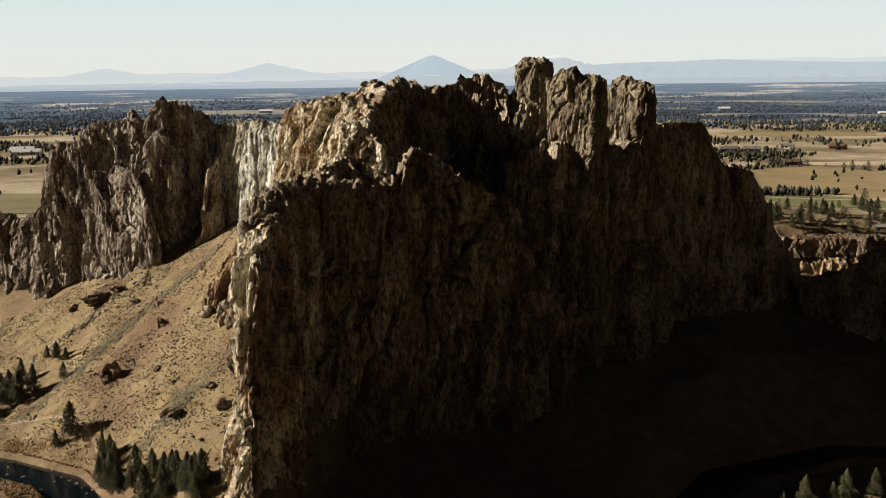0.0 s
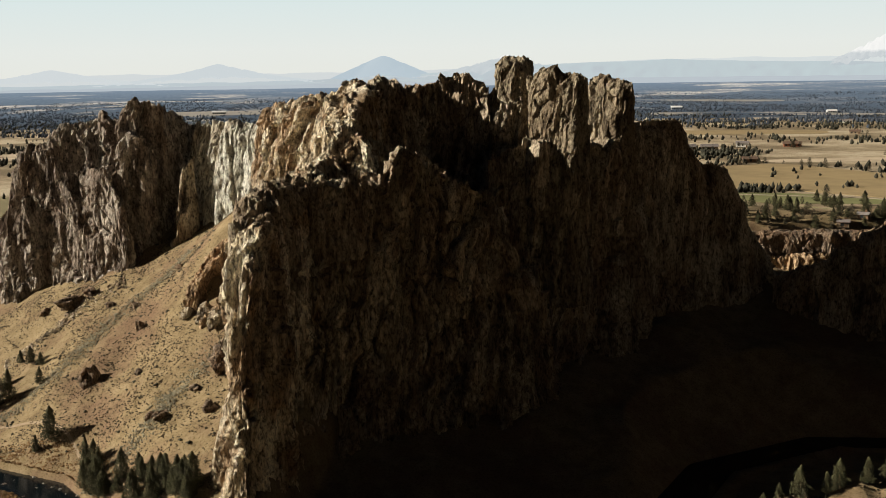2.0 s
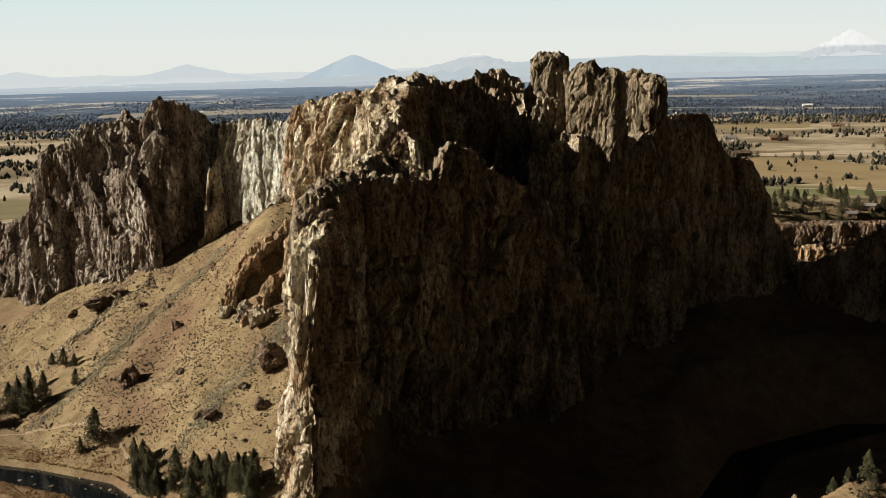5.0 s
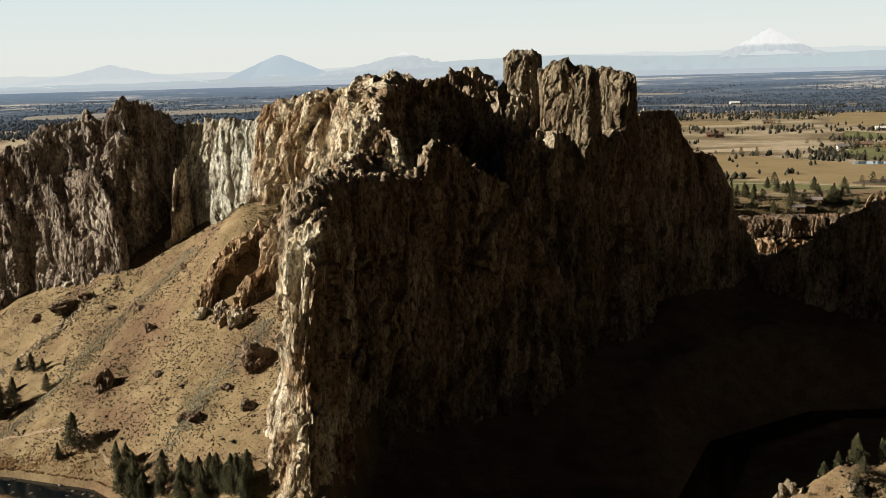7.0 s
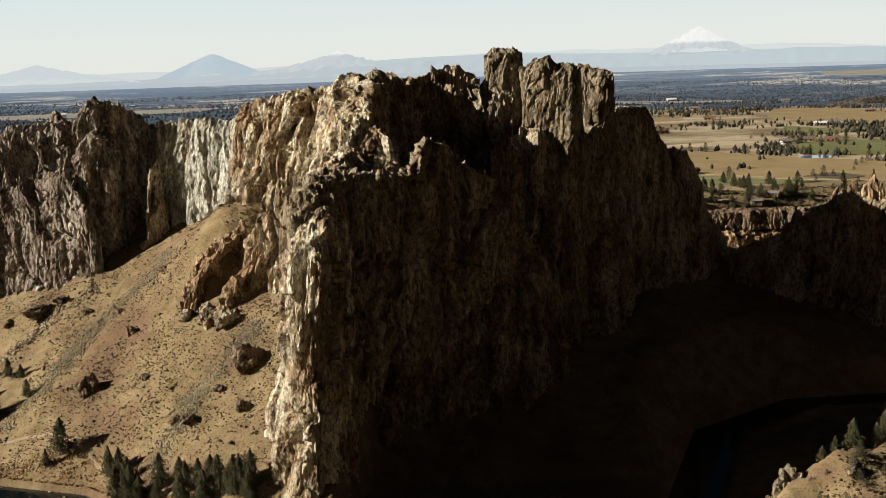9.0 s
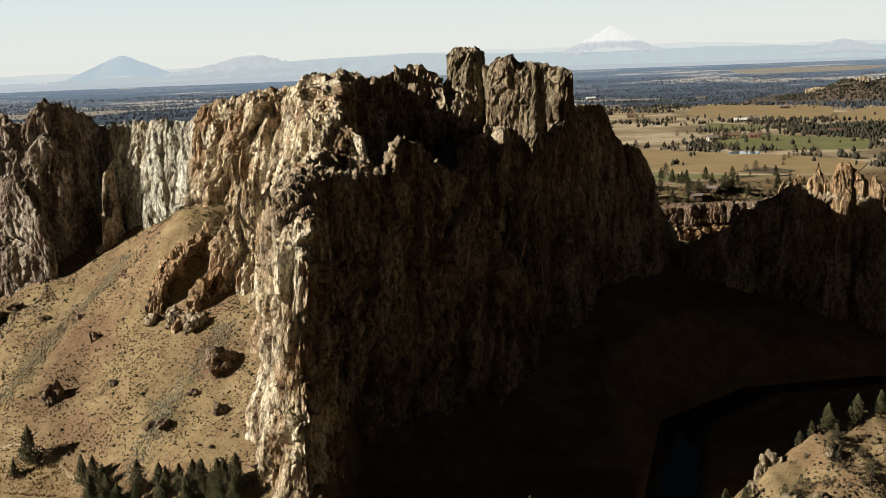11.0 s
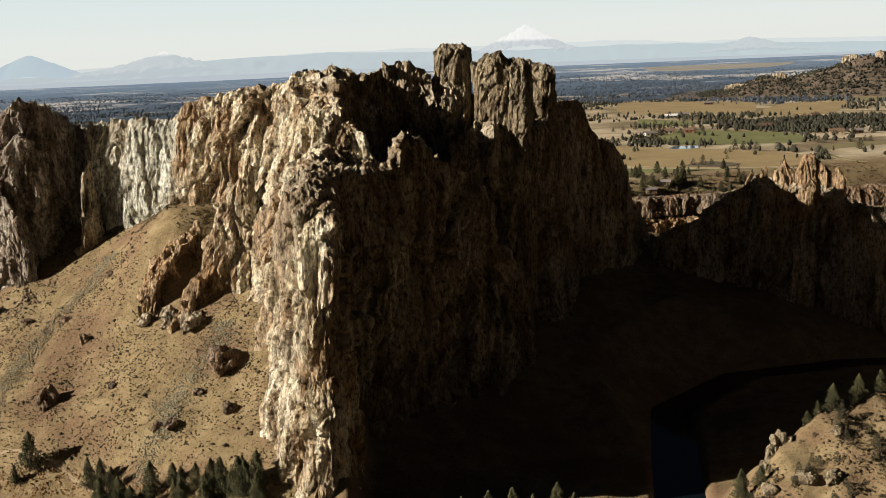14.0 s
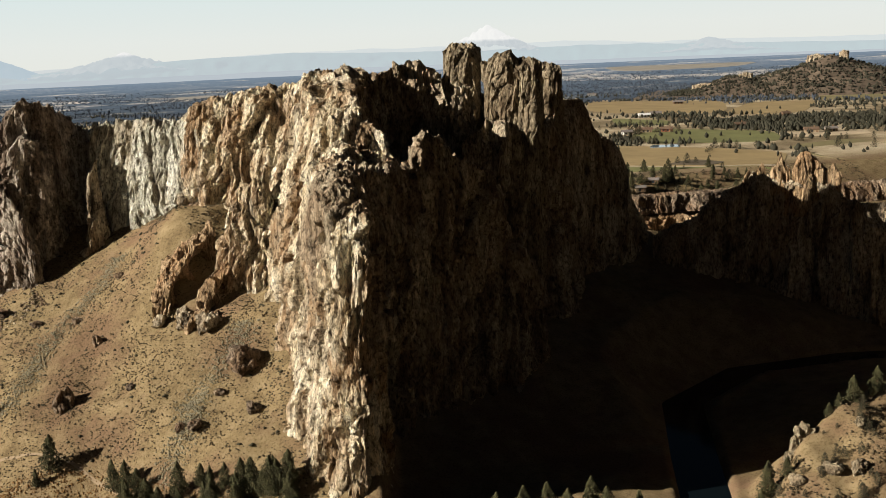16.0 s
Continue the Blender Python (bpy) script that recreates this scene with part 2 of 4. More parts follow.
    jags = 1.7 * plates(q2 / 3.6, seed + 6, 1.1)[0] + 0.9 * perlin(q2 / 6.5, seed + 7) + 0.8 * plates(q2 / 1.5, seed + 8, 1.1)[0] - 0.2
    P[..., 2] += crest * jags.reshape(n, -1) * jag
    ob = new(name, grid_mesh(name, P[::-1], mat))
    ob.parent = thing
    return tagged(ob, label)


# ---------------------------------------------------------------- ground
RIVER = [(-520, 520), (-300, 415), (-200, 372), (-155, 352), (-128, 336), (-110, 310), (-82, 270), (-24, 232), (32, 246), (58, 290), (86, 335), (130, 356), (180, 350), (280, 310), (520, 250)]


def river_distance(x, y):
    d = np.full(x.shape, 1e9)
    for (ax, ay), (bx, by) in zip(RIVER, RIVER[1:]):
        k = np.clip(((x - ax) * (bx - ax) + (y - ay) * (by - ay)) / ((bx - ax) ** 2 + (by - ay) ** 2), 0, 1)
        d = np.minimum(d, np.hypot(x - ax - k * (bx - ax), y - ay - k * (by - ay)))
    return d


def ground_height(x, y):
    flat = np.stack([x.ravel(), y.ravel(), 0 * x.ravel()], 1)
    n40 = fbm(flat / 40, 4, 11).reshape(x.shape)
    n9 = fbm(flat / 9, 4, 21).reshape(x.shape)
    d = river_distance(x, y)
    z = 45.5 + 4.5 * smooth(5.5, 9, d) + 0.10 * np.clip(d - 12, 0, 160)
    hill = -18.1 + 0.501 * x + 0.392 * y + 2.5 * n40 + 16 * np.exp(-((x + 74) ** 2 + (y - 420) ** 2) / 460)
    hill = np.minimum(hill, 46 + 0.95 * np.clip(d - 6.5, 0, 200))
    hill = np.minimum(hill, 126 + 2 * n40) - 3.0 * np.clip(x + 50 - 0.28 * (y - 285), 0, 60)
    s = -0.354 * (x + 45) + 0.9375 * (y - 275)
    talus = np.minimum(52 + 0.38 * s, 90) + 2 * n40
    talus = np.minimum(np.where(x > -60, talus, -99), 46 + 0.8 * np.clip(d - 5.5, 0, 200))
    near_side = np.maximum(hill, talus)
    back = 88 - 0.55 * np.clip(y - 455, 0, 60)
    near_side = np.where(y > 455, np.minimum(near_side, np.where(x > -60, back, 128)), near_side)
    z = np.maximum(z, near_side)
    crest = np.where(x < 76, 56 + 0.42 * (x - 33), 74 + 0.12 * (x - 76))
    fore = crest + np.where(y < 246, -0.35 * (246 - y), -1.1 * (y - 246)) + 1.5 * n9
    fore = np.where((x > 0) & (y > 120), fore, -99)
    fore = np.minimum(fore, 46 + 1.2 * np.clip(d - 9, 0, 200))
    z = np.maximum(z, fore)
    rim = 556 + 10 * n40 - 0.36 * np.clip(x - 235, 0, 600)
    far = 58 + 34 * smooth(0, 24, y - rim) + 6 * smooth(556, 600, y) + 0.006 * np.clip(y - 900, 0, 4000)
    far = np.where(x < -120, np.maximum(far, 98), far)
    k = smooth(500, 560, y + 0.3 * np.clip(-x - 150, -60, 200))
    side = smooth(520, 900, np.abs(x)) * smooth(-900, -300, y)
    z = z * (1 - k) + far * k
    far_out = np.hypot(x + 70, y)
    z = z * (1 - side) + (98 + 37 * smooth(1900, 5000, far_out)) * side + 13 * smooth(2400, 5000, far_out) * (1 - side)
    rough = 1 - smooth(575, 605, y)
    return z + (0.5 * n9 + 0.8 * n40) * rough * smooth(9, 16, d)


def spread(lo, hi, step, end_lo, end_hi, grow=1.09):
    mid = list(np.arange(lo, hi, step))
    up, g = [], step
    while (up[-1] if up else mid[-1]) < end_hi:
        g *= grow
        up.append((up[-1] if up else mid[-1]) + g)
    dn, g = [], step
    while (dn[-1] if dn else lo) > end_lo:
        g *= grow
        dn.append((dn[-1] if dn else lo) - g)
    return np.array(dn[::-1] + mid + up)


gx, gy = np.meshgrid(spread(-215, 245, 1.7, -5200, 5200), spread(225, 600, 1.7, -5200, 5300), indexing="ij")
gz = ground_height(gx, gy)


def ground_material():
    m, n, l, b = material("dry_grass_ground")
    big = noise_node(n, l, 0.03, 6, 0.65)
    mid = noise_node(n, l, 0.18, 6, 0.65)
    fine = noise_node(n, l, 1.4, 6, 0.75)
    grass = ramp(n, l, mid.outputs[0], (0.3, (0.150, 0.110, 0.059)), (0.5, (0.225, 0.170, 0.094)), (0.7, (0.275, 0.212, 0.124)))
    dirt = ramp(n, l, big.outputs[0], (0.47, (0, 0, 0)), (0.62, (0.85, 0.85, 0.85)))
    col = mix(n, l, dirt.outputs[0], grass.outputs[0], (0.165, 0.105, 0.066))
    wide = noise_node(n, l, 0.012, 5, 0.62)
    geo = n.new("ShaderNodeNewGeometry")
    sep = n.new("ShaderNodeSeparateXYZ")
    l.new(geo.outputs["Position"], sep.inputs[0])
    beyond = n.new("ShaderNodeMapRange")
    beyond.inputs[1].default_value, beyond.inputs[2].default_value = 585, 625
    l.new(sep.outputs[1], beyond.inputs[0])
    soil = ramp(n, l, wide.outputs[0], (0.42, (0.19, 0.15, 0.095)), (0.52, (0.34, 0.275, 0.185)), (0.6, (0.47, 0.40, 0.29)))
    col = mix(n, l, beyond.outputs[0], col, soil.outputs[0])
    spots = ramp(n, l, fine.outputs[0], (0.38, (0.5, 0.48, 0.42)), (0.5, (1, 1, 1)))
    col = mix(n, l, 0.85, col, spots.outputs[0], "MULTIPLY")
    l.new(col, b.inputs["Base Color"])
    b.inputs["Roughness"].default_value = 0.95
    b.inputs["Specular IOR Level"].default_value = 0.1
    bump(n, l, fine.outputs[0], b, 0.7, 0.5)
    return m


GROUND = ground_material()
ground = new("ground", grid_mesh("ground", np.stack([gx, gy, gz], -1), GROUND, True))
tagged(ground, "dry golden grass slopes, canyon and wide valley plain", "ground", kind="structure")


def water_material():
    m, n, l, b = material("river_water")
    b.inputs["Base Color"].default_value = (0.004, 0.007, 0.009, 1)
    b.inputs["Specular IOR Level"].default_value = 0.35
    b.inputs["Roughness"].default_value = 0.08
    t = noise_node(n, l, 0.8, 4, 0.6)
    bump(n, l, t.outputs[0], b, 0.06, 0.05)
    return m


WATER = water_material()
wx, wy = np.meshgrid(np.arange(-540, 541, 20.0), np.arange(230, 530, 20.0), indexing="ij")
river = new("water", grid_mesh("water", np.stack([wx, wy, 0 * wx + 48.0], -1), WATER, True))
tagged(river, "dark calm river winding round the foot of the cliffs", "river", kind="structure")

# ---------------------------------------------------------------- cliffs
def formation(name, x, y, z, label):
    e = new(name)
    e.location = (x, y, z)
    bpy.context.view_layer.update()
    return tagged(e, label, "rock formation")


massif = formation("cliff_massif", 0, 0, 0, "huge brown and tan tuff cliff massif with spires")
tower_rock = formation("cliff_tower", 0, 0, 0, "tall brown tuff cliff with a pale sunlit wall")
knob_rock = formation("rock_outcrop", 0, 0, 0, "rusty brown tuff outcrop hollowed by caves")
pinnacle_rock = formation("rock_ridge", 0, 0, 0, "shaded tuff ridge with sunlit orange pinnacles")
fin(massif, "prow", [(-55.5, 281, 98, 7, 1.4), (-53.2, 284, 126, 10, 2.2), (-50.8, 289, 136, 14, 3.2), (-48.5, 299, 138.5, 18, 4), (-45.8, 309, 140.5, 21, 5.5), (-44, 320, 142.5, 23, 8), (-40, 334, 148, 26, 9), (-34, 350, 152, 28, 10)],
    ROCK, "tan tuff prow with sunlit fluted side and shaded face", base=44, top=0.42, ends=3.0, amp=0.85, fine=1.25, seed=3, step=0.4, hollows=((-61, 316, 94, 4.2, 3.4), (-60, 302, 82, 3.0, 2.6)))
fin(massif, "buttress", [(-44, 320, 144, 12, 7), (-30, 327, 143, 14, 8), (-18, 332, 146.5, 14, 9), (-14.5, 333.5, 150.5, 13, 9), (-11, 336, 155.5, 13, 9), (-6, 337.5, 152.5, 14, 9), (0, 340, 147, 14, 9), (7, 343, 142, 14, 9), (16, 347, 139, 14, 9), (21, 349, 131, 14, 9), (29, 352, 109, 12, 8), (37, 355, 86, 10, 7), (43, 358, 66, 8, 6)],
    BROWN_SHADE_ROCK, "massive shaded brown tuff buttress with a notched crest", base=44, top=0.2, fine=0.9, amp=1.2, seed=13, lean=0.16, step=0.46)
fin(massif, "lit_wall", [(-20, 337, 146, 14, 10), (-25, 348, 158, 26, 14), (-28, 360, 167, 34, 14), (-27, 374, 173, 36, 14), (-24, 387, 176, 36, 16), (-32, 402, 172, 32, 16), (-44, 414, 168, 26, 16), (-56, 426, 166, 20, 14), (-66, 440, 162, 14, 12)],
    ROCK, "sunlit tan and rust tuff wall with vertical ribs", base=60, top=0.26, seed=23, step=0.42)
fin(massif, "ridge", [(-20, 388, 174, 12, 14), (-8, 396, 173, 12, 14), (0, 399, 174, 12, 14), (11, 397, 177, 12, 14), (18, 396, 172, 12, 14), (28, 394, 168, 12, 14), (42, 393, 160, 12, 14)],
    BROWN_SHADE_ROCK, "ragged brown tuff ridge in shade behind the buttress", base=50, top=0.25, seed=33, step=0.7)
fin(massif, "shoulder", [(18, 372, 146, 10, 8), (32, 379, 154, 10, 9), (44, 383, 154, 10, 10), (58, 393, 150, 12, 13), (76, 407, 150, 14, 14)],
    BROWN_SHADE_ROCK, "dark shaded tuff shoulder below the spires", step=0.6, base=45, top=0.3, fine=0.7, seed=43)
fin(massif, "spire", [(23, 397.5, 180, 6, 6), (26, 396, 182, 6, 6), (29, 394.5, 183, 6, 6), (36, 391.5, 180, 6, 6)], SPIRE, "blocky tan tuff spire with sunlit flank", base=115, top=0.7, ends=3, amp=0.34, fine=1.9, jag=0.7, seed=53, step=0.42)
fin(massif, "spire", [(34, 385.5, 175, 7, 7), (38, 383, 178, 7, 7), (42, 380.5, 179.3, 7, 7), (46, 378.2, 176.5, 7, 7), (52.5, 374.5, 175, 7, 7)], SPIRE, "broad tan tuff spire with sunlit pitted flank", base=95, top=0.66, ends=3.5, amp=0.34, fine=1.9, jag=0.7, seed=63, step=0.42)
fin(massif, "spire", [(59.5, 410.5, 171, 6.5, 6.5), (63, 406, 175.5, 6.5, 6.5), (66.5, 402, 176.5, 6.5, 6.5), (72.5, 395, 171, 6.5, 6.5)], SPIRE, "rounded tan tuff spire with sunlit flank", base=90, top=0.7, ends=4, amp=0.34, fine=1.9, jag=0.7, seed=73, step=0.42)
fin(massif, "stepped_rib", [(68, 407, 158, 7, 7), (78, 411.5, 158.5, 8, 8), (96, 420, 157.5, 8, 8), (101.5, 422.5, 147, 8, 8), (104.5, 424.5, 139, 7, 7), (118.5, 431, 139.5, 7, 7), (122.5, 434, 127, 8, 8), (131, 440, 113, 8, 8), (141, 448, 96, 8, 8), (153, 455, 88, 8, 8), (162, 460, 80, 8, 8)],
    BROWN_SHADE_ROCK, "dark shaded tuff rib stepping down to the gap", step=0.75, base=45, top=0.6, fine=0.8, amp=0.5, jag=0.6, seed=83)
fin(tower_rock, "pale_wall", [(-48, 420, 165, 9, 8), (-56, 429, 160, 9, 8), (-68, 442, 158.5, 9, 10), (-80, 455, 158.5, 9, 10), (-87, 464, 158, 9, 10), (-97, 474, 157, 9, 10)], PALE, "pale greenish white tuff wall in full sun", base=70, top=0.4, amp=0.62, seed=93)
fin(tower_rock, "tower", [(-98, 492, 156, 10, 12), (-107, 482, 158, 10, 12), (-111, 478, 163, 10, 12), (-117.5, 470.5, 167, 10, 12), (-122, 469.5, 168.6, 10, 12), (-127, 472, 167, 10, 12), (-131, 478, 161, 10, 13), (-136, 481, 159.5, 10, 13),
                          (-143, 485.5, 159.5, 11, 14), (-150, 488, 158, 11, 14), (-159, 490, 157.5, 12, 14), (-163.5, 491, 155.5, 12, 14), (-166, 492, 150, 12, 14), (-177.5, 495, 146.5, 12, 14), (-182.5, 497, 138, 12, 14), (-187, 501, 116, 12, 14), (-200, 509, 112, 12, 14), (-218, 521, 114, 12, 14), (-240, 534, 108, 12, 14)],
    GREYROCK, "tall brown tuff tower with grazing sun on its flank", base=50, top=0.3, jag=1.0, amp=0.8, seed=103, lean=-0.2)
fin(tower_rock, "spike", [(-137.5, 482.5, 160, 2.2, 2.2), (-139.5, 484.5, 164.5, 2.2, 2.2), (-141.5, 486, 160, 2.2, 2.2)], GREYROCK, "thin brown tuff spike on the crest", base=142, top=0.4, ends=1.2, amp=0.25, jag=0.5, seed=105, step=0.4)
fin(tower_rock, "foot", [(-124, 453, 108, 6, 6), (-129, 459, 126, 8, 8), (-135, 466, 138, 9, 9), (-143, 472, 140, 9, 9), (-151, 478, 138, 9, 9), (-159, 484, 130, 8, 8), (-165, 487, 114, 7, 7)], GREYROCK, "slanting sunlit slab on the tower's flank", base=60, top=0.25, ends=4, amp=0.6, jag=1.0, seed=107, lean=-0.3)
fin(tower_rock, "rib", [(-105, 454, 122, 4.5, 4.5), (-102, 459, 139, 4.5, 4.5), (-98, 465, 144, 4.5, 4.5)], BROWN_SHADE_ROCK, "narrow brown tuff rib", base=80, top=0.4, ends=3, amp=0.5, seed=109)
fin(massif, "fin", [(-50, 383, 143, 7, 7), (-58, 387, 136, 7, 7), (-66, 392, 120, 7, 7), (-73, 396, 100, 6, 6)], ROCK, "leaning tan tuff fin above the slope", base=70, top=0.3, ends=3, seed=113)
fin(knob_rock, "knob", [(-92, 394, 97, 6, 7), (-86, 398, 108, 9, 9), (-77, 402, 117, 9, 9), (-67, 404, 123, 8, 8)], ORANGE, "rusty brown tuff knob with hollowed caves", base=75, top=0.62, ends=4, seed=123, amp=0.55,
    hollows=((-79, 391, 102, 5.5, 6.5), (-87, 389, 101, 3.0, 3.0), (-72, 395, 109, 5.0, 7.0)))
fin(knob_rock, "cave_block", [(-77, 384, 99, 5, 6), (-71, 387, 108, 7, 7), (-63, 390, 114, 7, 7)], ORANGE, "hollowed brown tuff block", base=75, top=0.62, ends=4, seed=127, amp=0.55, hollows=((-68, 380, 104, 4.6, 6.0), (-74, 380, 97, 2.6, 2.5)))
fin(knob_rock, "ledge", [(-84, 380, 93, 3.5, 4), (-79, 381, 96, 4, 4), (-73, 380, 95, 4, 4)], ORANGE, "broken brown ledge below the caves", base=75, top=0.6, ends=3, seed=131, amp=0.4, hollows=((-81, 376, 92, 2.8, 3.0),))
fin(massif, "dark_cap", [(-52, 297, 142, 9, 6), (-49, 308, 145.5, 12, 7), (-45, 320, 146.5, 13, 7), (-34, 326, 145.5, 9, 6), (-27, 329, 144, 6, 5)], BROWN_SHADE_ROCK, "dark weathered cap of broken rock", base=122, top=0.6, ends=4, amp=0.6, jag=1.3, seed=129)
fin(massif, "brown_face", [(-53.4, 284, 124, 7, 2), (-50.8, 289.5, 138.5, 10, 3.2), (-49, 299, 143, 12, 4), (-47.5, 308, 145.5, 12, 5), (-45, 316, 146, 10, 5)], BROWN_SHADE_ROCK, "weathered brown upper face of the prow", base=92, top=0.62, ends=3, amp=0.7, fine=1.3, jag=0.9, seed=137, step=0.4,
    hollows=((-58, 299, 131, 2.6, 3.2), (-59, 306, 120, 3.0, 3.0)))
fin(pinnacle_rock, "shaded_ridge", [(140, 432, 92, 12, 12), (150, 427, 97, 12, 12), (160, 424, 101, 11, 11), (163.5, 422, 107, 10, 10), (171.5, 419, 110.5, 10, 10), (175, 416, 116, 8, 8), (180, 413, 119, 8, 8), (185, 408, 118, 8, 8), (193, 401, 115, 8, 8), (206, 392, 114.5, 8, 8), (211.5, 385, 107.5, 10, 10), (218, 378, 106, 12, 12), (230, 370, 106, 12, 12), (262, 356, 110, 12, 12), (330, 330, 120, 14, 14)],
    BROWN_SHADE_ROCK, "dark shaded tuff ridge with vertical clefts", step=0.6, base=45, top=0.3, fine=0.6, ends=4, amp=0.5, jag=0.9, seed=133, lean=0.0)
for k, (pts, w, tip) in enumerate([
    ([(178, 414, 120.5), (180.5, 412.6, 122)], 2.4, "stubby"), ([(183, 411, 124), (184.3, 410, 126.3)], 1.7, "slender"), ([(187, 406, 122), (189, 404, 130), (191.8, 402.2, 125.5)], 2.2, "leaning"),
    ([(194.5, 400, 125), (198, 398.6, 129), (200.5, 397.3, 129), (202.5, 395.6, 126), (205, 394, 124)], 3.6, "broad"), ([(207, 391, 124.5), (209, 389.4, 121.5)], 1.7, "finger-like"),
]):
    first, last = pts[0], pts[-1]
    pts = [(first[0] - 1.2, first[1] + 0.8, first[2] - 4)] + pts + [(last[0] + 1.2, last[1] - 0.8, last[2] - 4)]
    fin(pinnacle_rock, "pinnacle", [(x, y, z, w, w) for x, y, z in pts], ORANGE, tip + " orange tan pinnacle with a sunlit tip", base=100, top=0.55, ends=1.8, amp=0.28, jag=0.6, seed=140 + 7 * k, step=0.35, lean=0.05)
rimrock = formation("canyon_rim", 0, 0, 0, "low sunlit orange basalt and tuff canyon rim")
fin(rimrock, "upper_ledge", [(130, 584, 91, 10, 6), (165, 568, 91.5, 10, 10), (200, 562, 91.5, 10, 10), (235, 560, 91.5, 10, 10), (265, 549, 91.5, 10, 10), (320, 530, 92, 10, 10), (380, 510, 92, 10, 10)], BASALT, "dark broken basalt ledge", base=81, top=0.6, amp=0.5, jag=0.5, seed=203, lean=0.0)
fin(rimrock, "lower_ledge", [(150, 572, 78, 9, 6), (180, 558, 80, 9, 6), (205, 552, 81, 9, 6), (232, 551, 80, 9, 6), (262, 540, 78, 9, 9)], ORANGE, "sunlit orange tuff ledge", base=55, top=0.5, amp=0.5, jag=0.5, seed=213, lean=0.0)


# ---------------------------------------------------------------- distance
# Far slopes and snow glow: haze and daylight are painted into the emission colour.
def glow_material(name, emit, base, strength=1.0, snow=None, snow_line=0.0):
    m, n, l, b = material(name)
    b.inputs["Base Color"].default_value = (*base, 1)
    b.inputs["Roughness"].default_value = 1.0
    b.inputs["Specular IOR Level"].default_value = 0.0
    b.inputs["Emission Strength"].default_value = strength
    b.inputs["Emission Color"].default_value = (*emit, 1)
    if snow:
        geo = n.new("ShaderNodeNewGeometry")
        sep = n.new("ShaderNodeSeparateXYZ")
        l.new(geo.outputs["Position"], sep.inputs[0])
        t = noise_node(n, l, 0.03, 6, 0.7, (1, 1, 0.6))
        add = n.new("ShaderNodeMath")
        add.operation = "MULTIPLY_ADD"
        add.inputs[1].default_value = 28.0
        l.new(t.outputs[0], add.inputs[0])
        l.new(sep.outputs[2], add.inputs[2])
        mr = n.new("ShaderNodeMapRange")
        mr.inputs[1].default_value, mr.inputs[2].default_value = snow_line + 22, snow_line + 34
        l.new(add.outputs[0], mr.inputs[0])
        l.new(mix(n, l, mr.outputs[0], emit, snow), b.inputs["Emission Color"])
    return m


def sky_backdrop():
    m, n, l, b = material("bright_sky")
    geo = n.new("ShaderNodeNewGeometry")
    sep = n.new("ShaderNodeSeparateXYZ")
    l.new(geo.outputs["Position"], sep.inputs[0])
    mr = n.new("ShaderNodeMapRange")
    mr.inputs[1].default_value, mr.inputs[2].default_value = 150, 560
    l.new(sep.outputs[2], mr.inputs[0])
    r = ramp(n, l, mr.outputs[0], (0.0, (0.398, 0.402, 0.374)), (0.35, (0.394, 0.409, 0.390)), (1.0, (0.340, 0.396, 0.398)))
    b.inputs["Base Color"].default_value = (0, 0, 0, 1)
    b.inputs["Specular IOR Level"].default_value = 0
    b.inputs["Emission Strength"].default_value = 1.0
    l.new(r.outputs[0], b.inputs["Emission Color"])
    a, z = np.meshgrid(np.radians(np.linspace(-75, 85, 81)), np.linspace(80, 720, 12), indexing="ij")
    P = np.stack([-70 + 4950 * np.sin(a), 8 + 4950 * np.cos(a), z], -1)
    ob = new("backdrop", grid_mesh("backdrop", P, m, True))
    return tagged(ob, "bright pale sky above the horizon", "sky", kind="structure")


sky_backdrop()


def mountain(x, y, peak, half, mat, label, seed, power=1.0, base=118.0, rugged=0.25, cone=False):
    """A far volcano: a cone with ridges and gullies."""
    u, v = np.meshgrid(np.linspace(-2.2, 2.2, 190), np.linspace(-0.3, 0.3, 24), indexing="ij")
    away = math.atan2(x + 70, y)
    r = np.hypot(u, v * 2)
    q = np.stack([u.ravel() * 7, v.ravel() * 9, np.full(u.size, seed * 7.3)], 1)
    ridge = (0.4 - np.abs(fbm(q, 5, seed))).reshape(u.shape)
    h = np.clip(1.04 - np.hypot(r, 0.04), 0, 1) ** 1.12 if cone else np.exp(-1.1 * r ** power)
    z = base + (peak - base) * (h * (1 + rugged * ridge * np.clip(r * 4, 0.1, 1))) - 200 * np.clip(np.abs(u) - 1.9, 0, 1)
    P = np.stack([x + half * (u * math.cos(away) + v * math.sin(away)), y + half * (-u * math.sin(away) + v * math.cos(away)), z], -1)
    ob = new("mountain", grid_mesh("mountain", P, mat, True))
    return tagged(ob, label, "mountain", group="far mountains")


PALE_HAZE = glow_material("far_haze_slope", (0.319, 0.342, 0.350), (0.03, 0.03, 0.03))
BUTTE_HAZE = glow_material("far_forest_haze", (0.238, 0.282, 0.312), (0.03, 0.03, 0.03))
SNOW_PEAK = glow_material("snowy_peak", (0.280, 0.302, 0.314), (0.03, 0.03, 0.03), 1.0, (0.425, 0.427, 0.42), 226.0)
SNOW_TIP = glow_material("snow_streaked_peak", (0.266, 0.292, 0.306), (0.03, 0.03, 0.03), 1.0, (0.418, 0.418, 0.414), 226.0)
mountain(-1379, 4495, 220, 420, PALE_HAZE, "pale hazy volcano far beyond the plain", 3, 0.9)
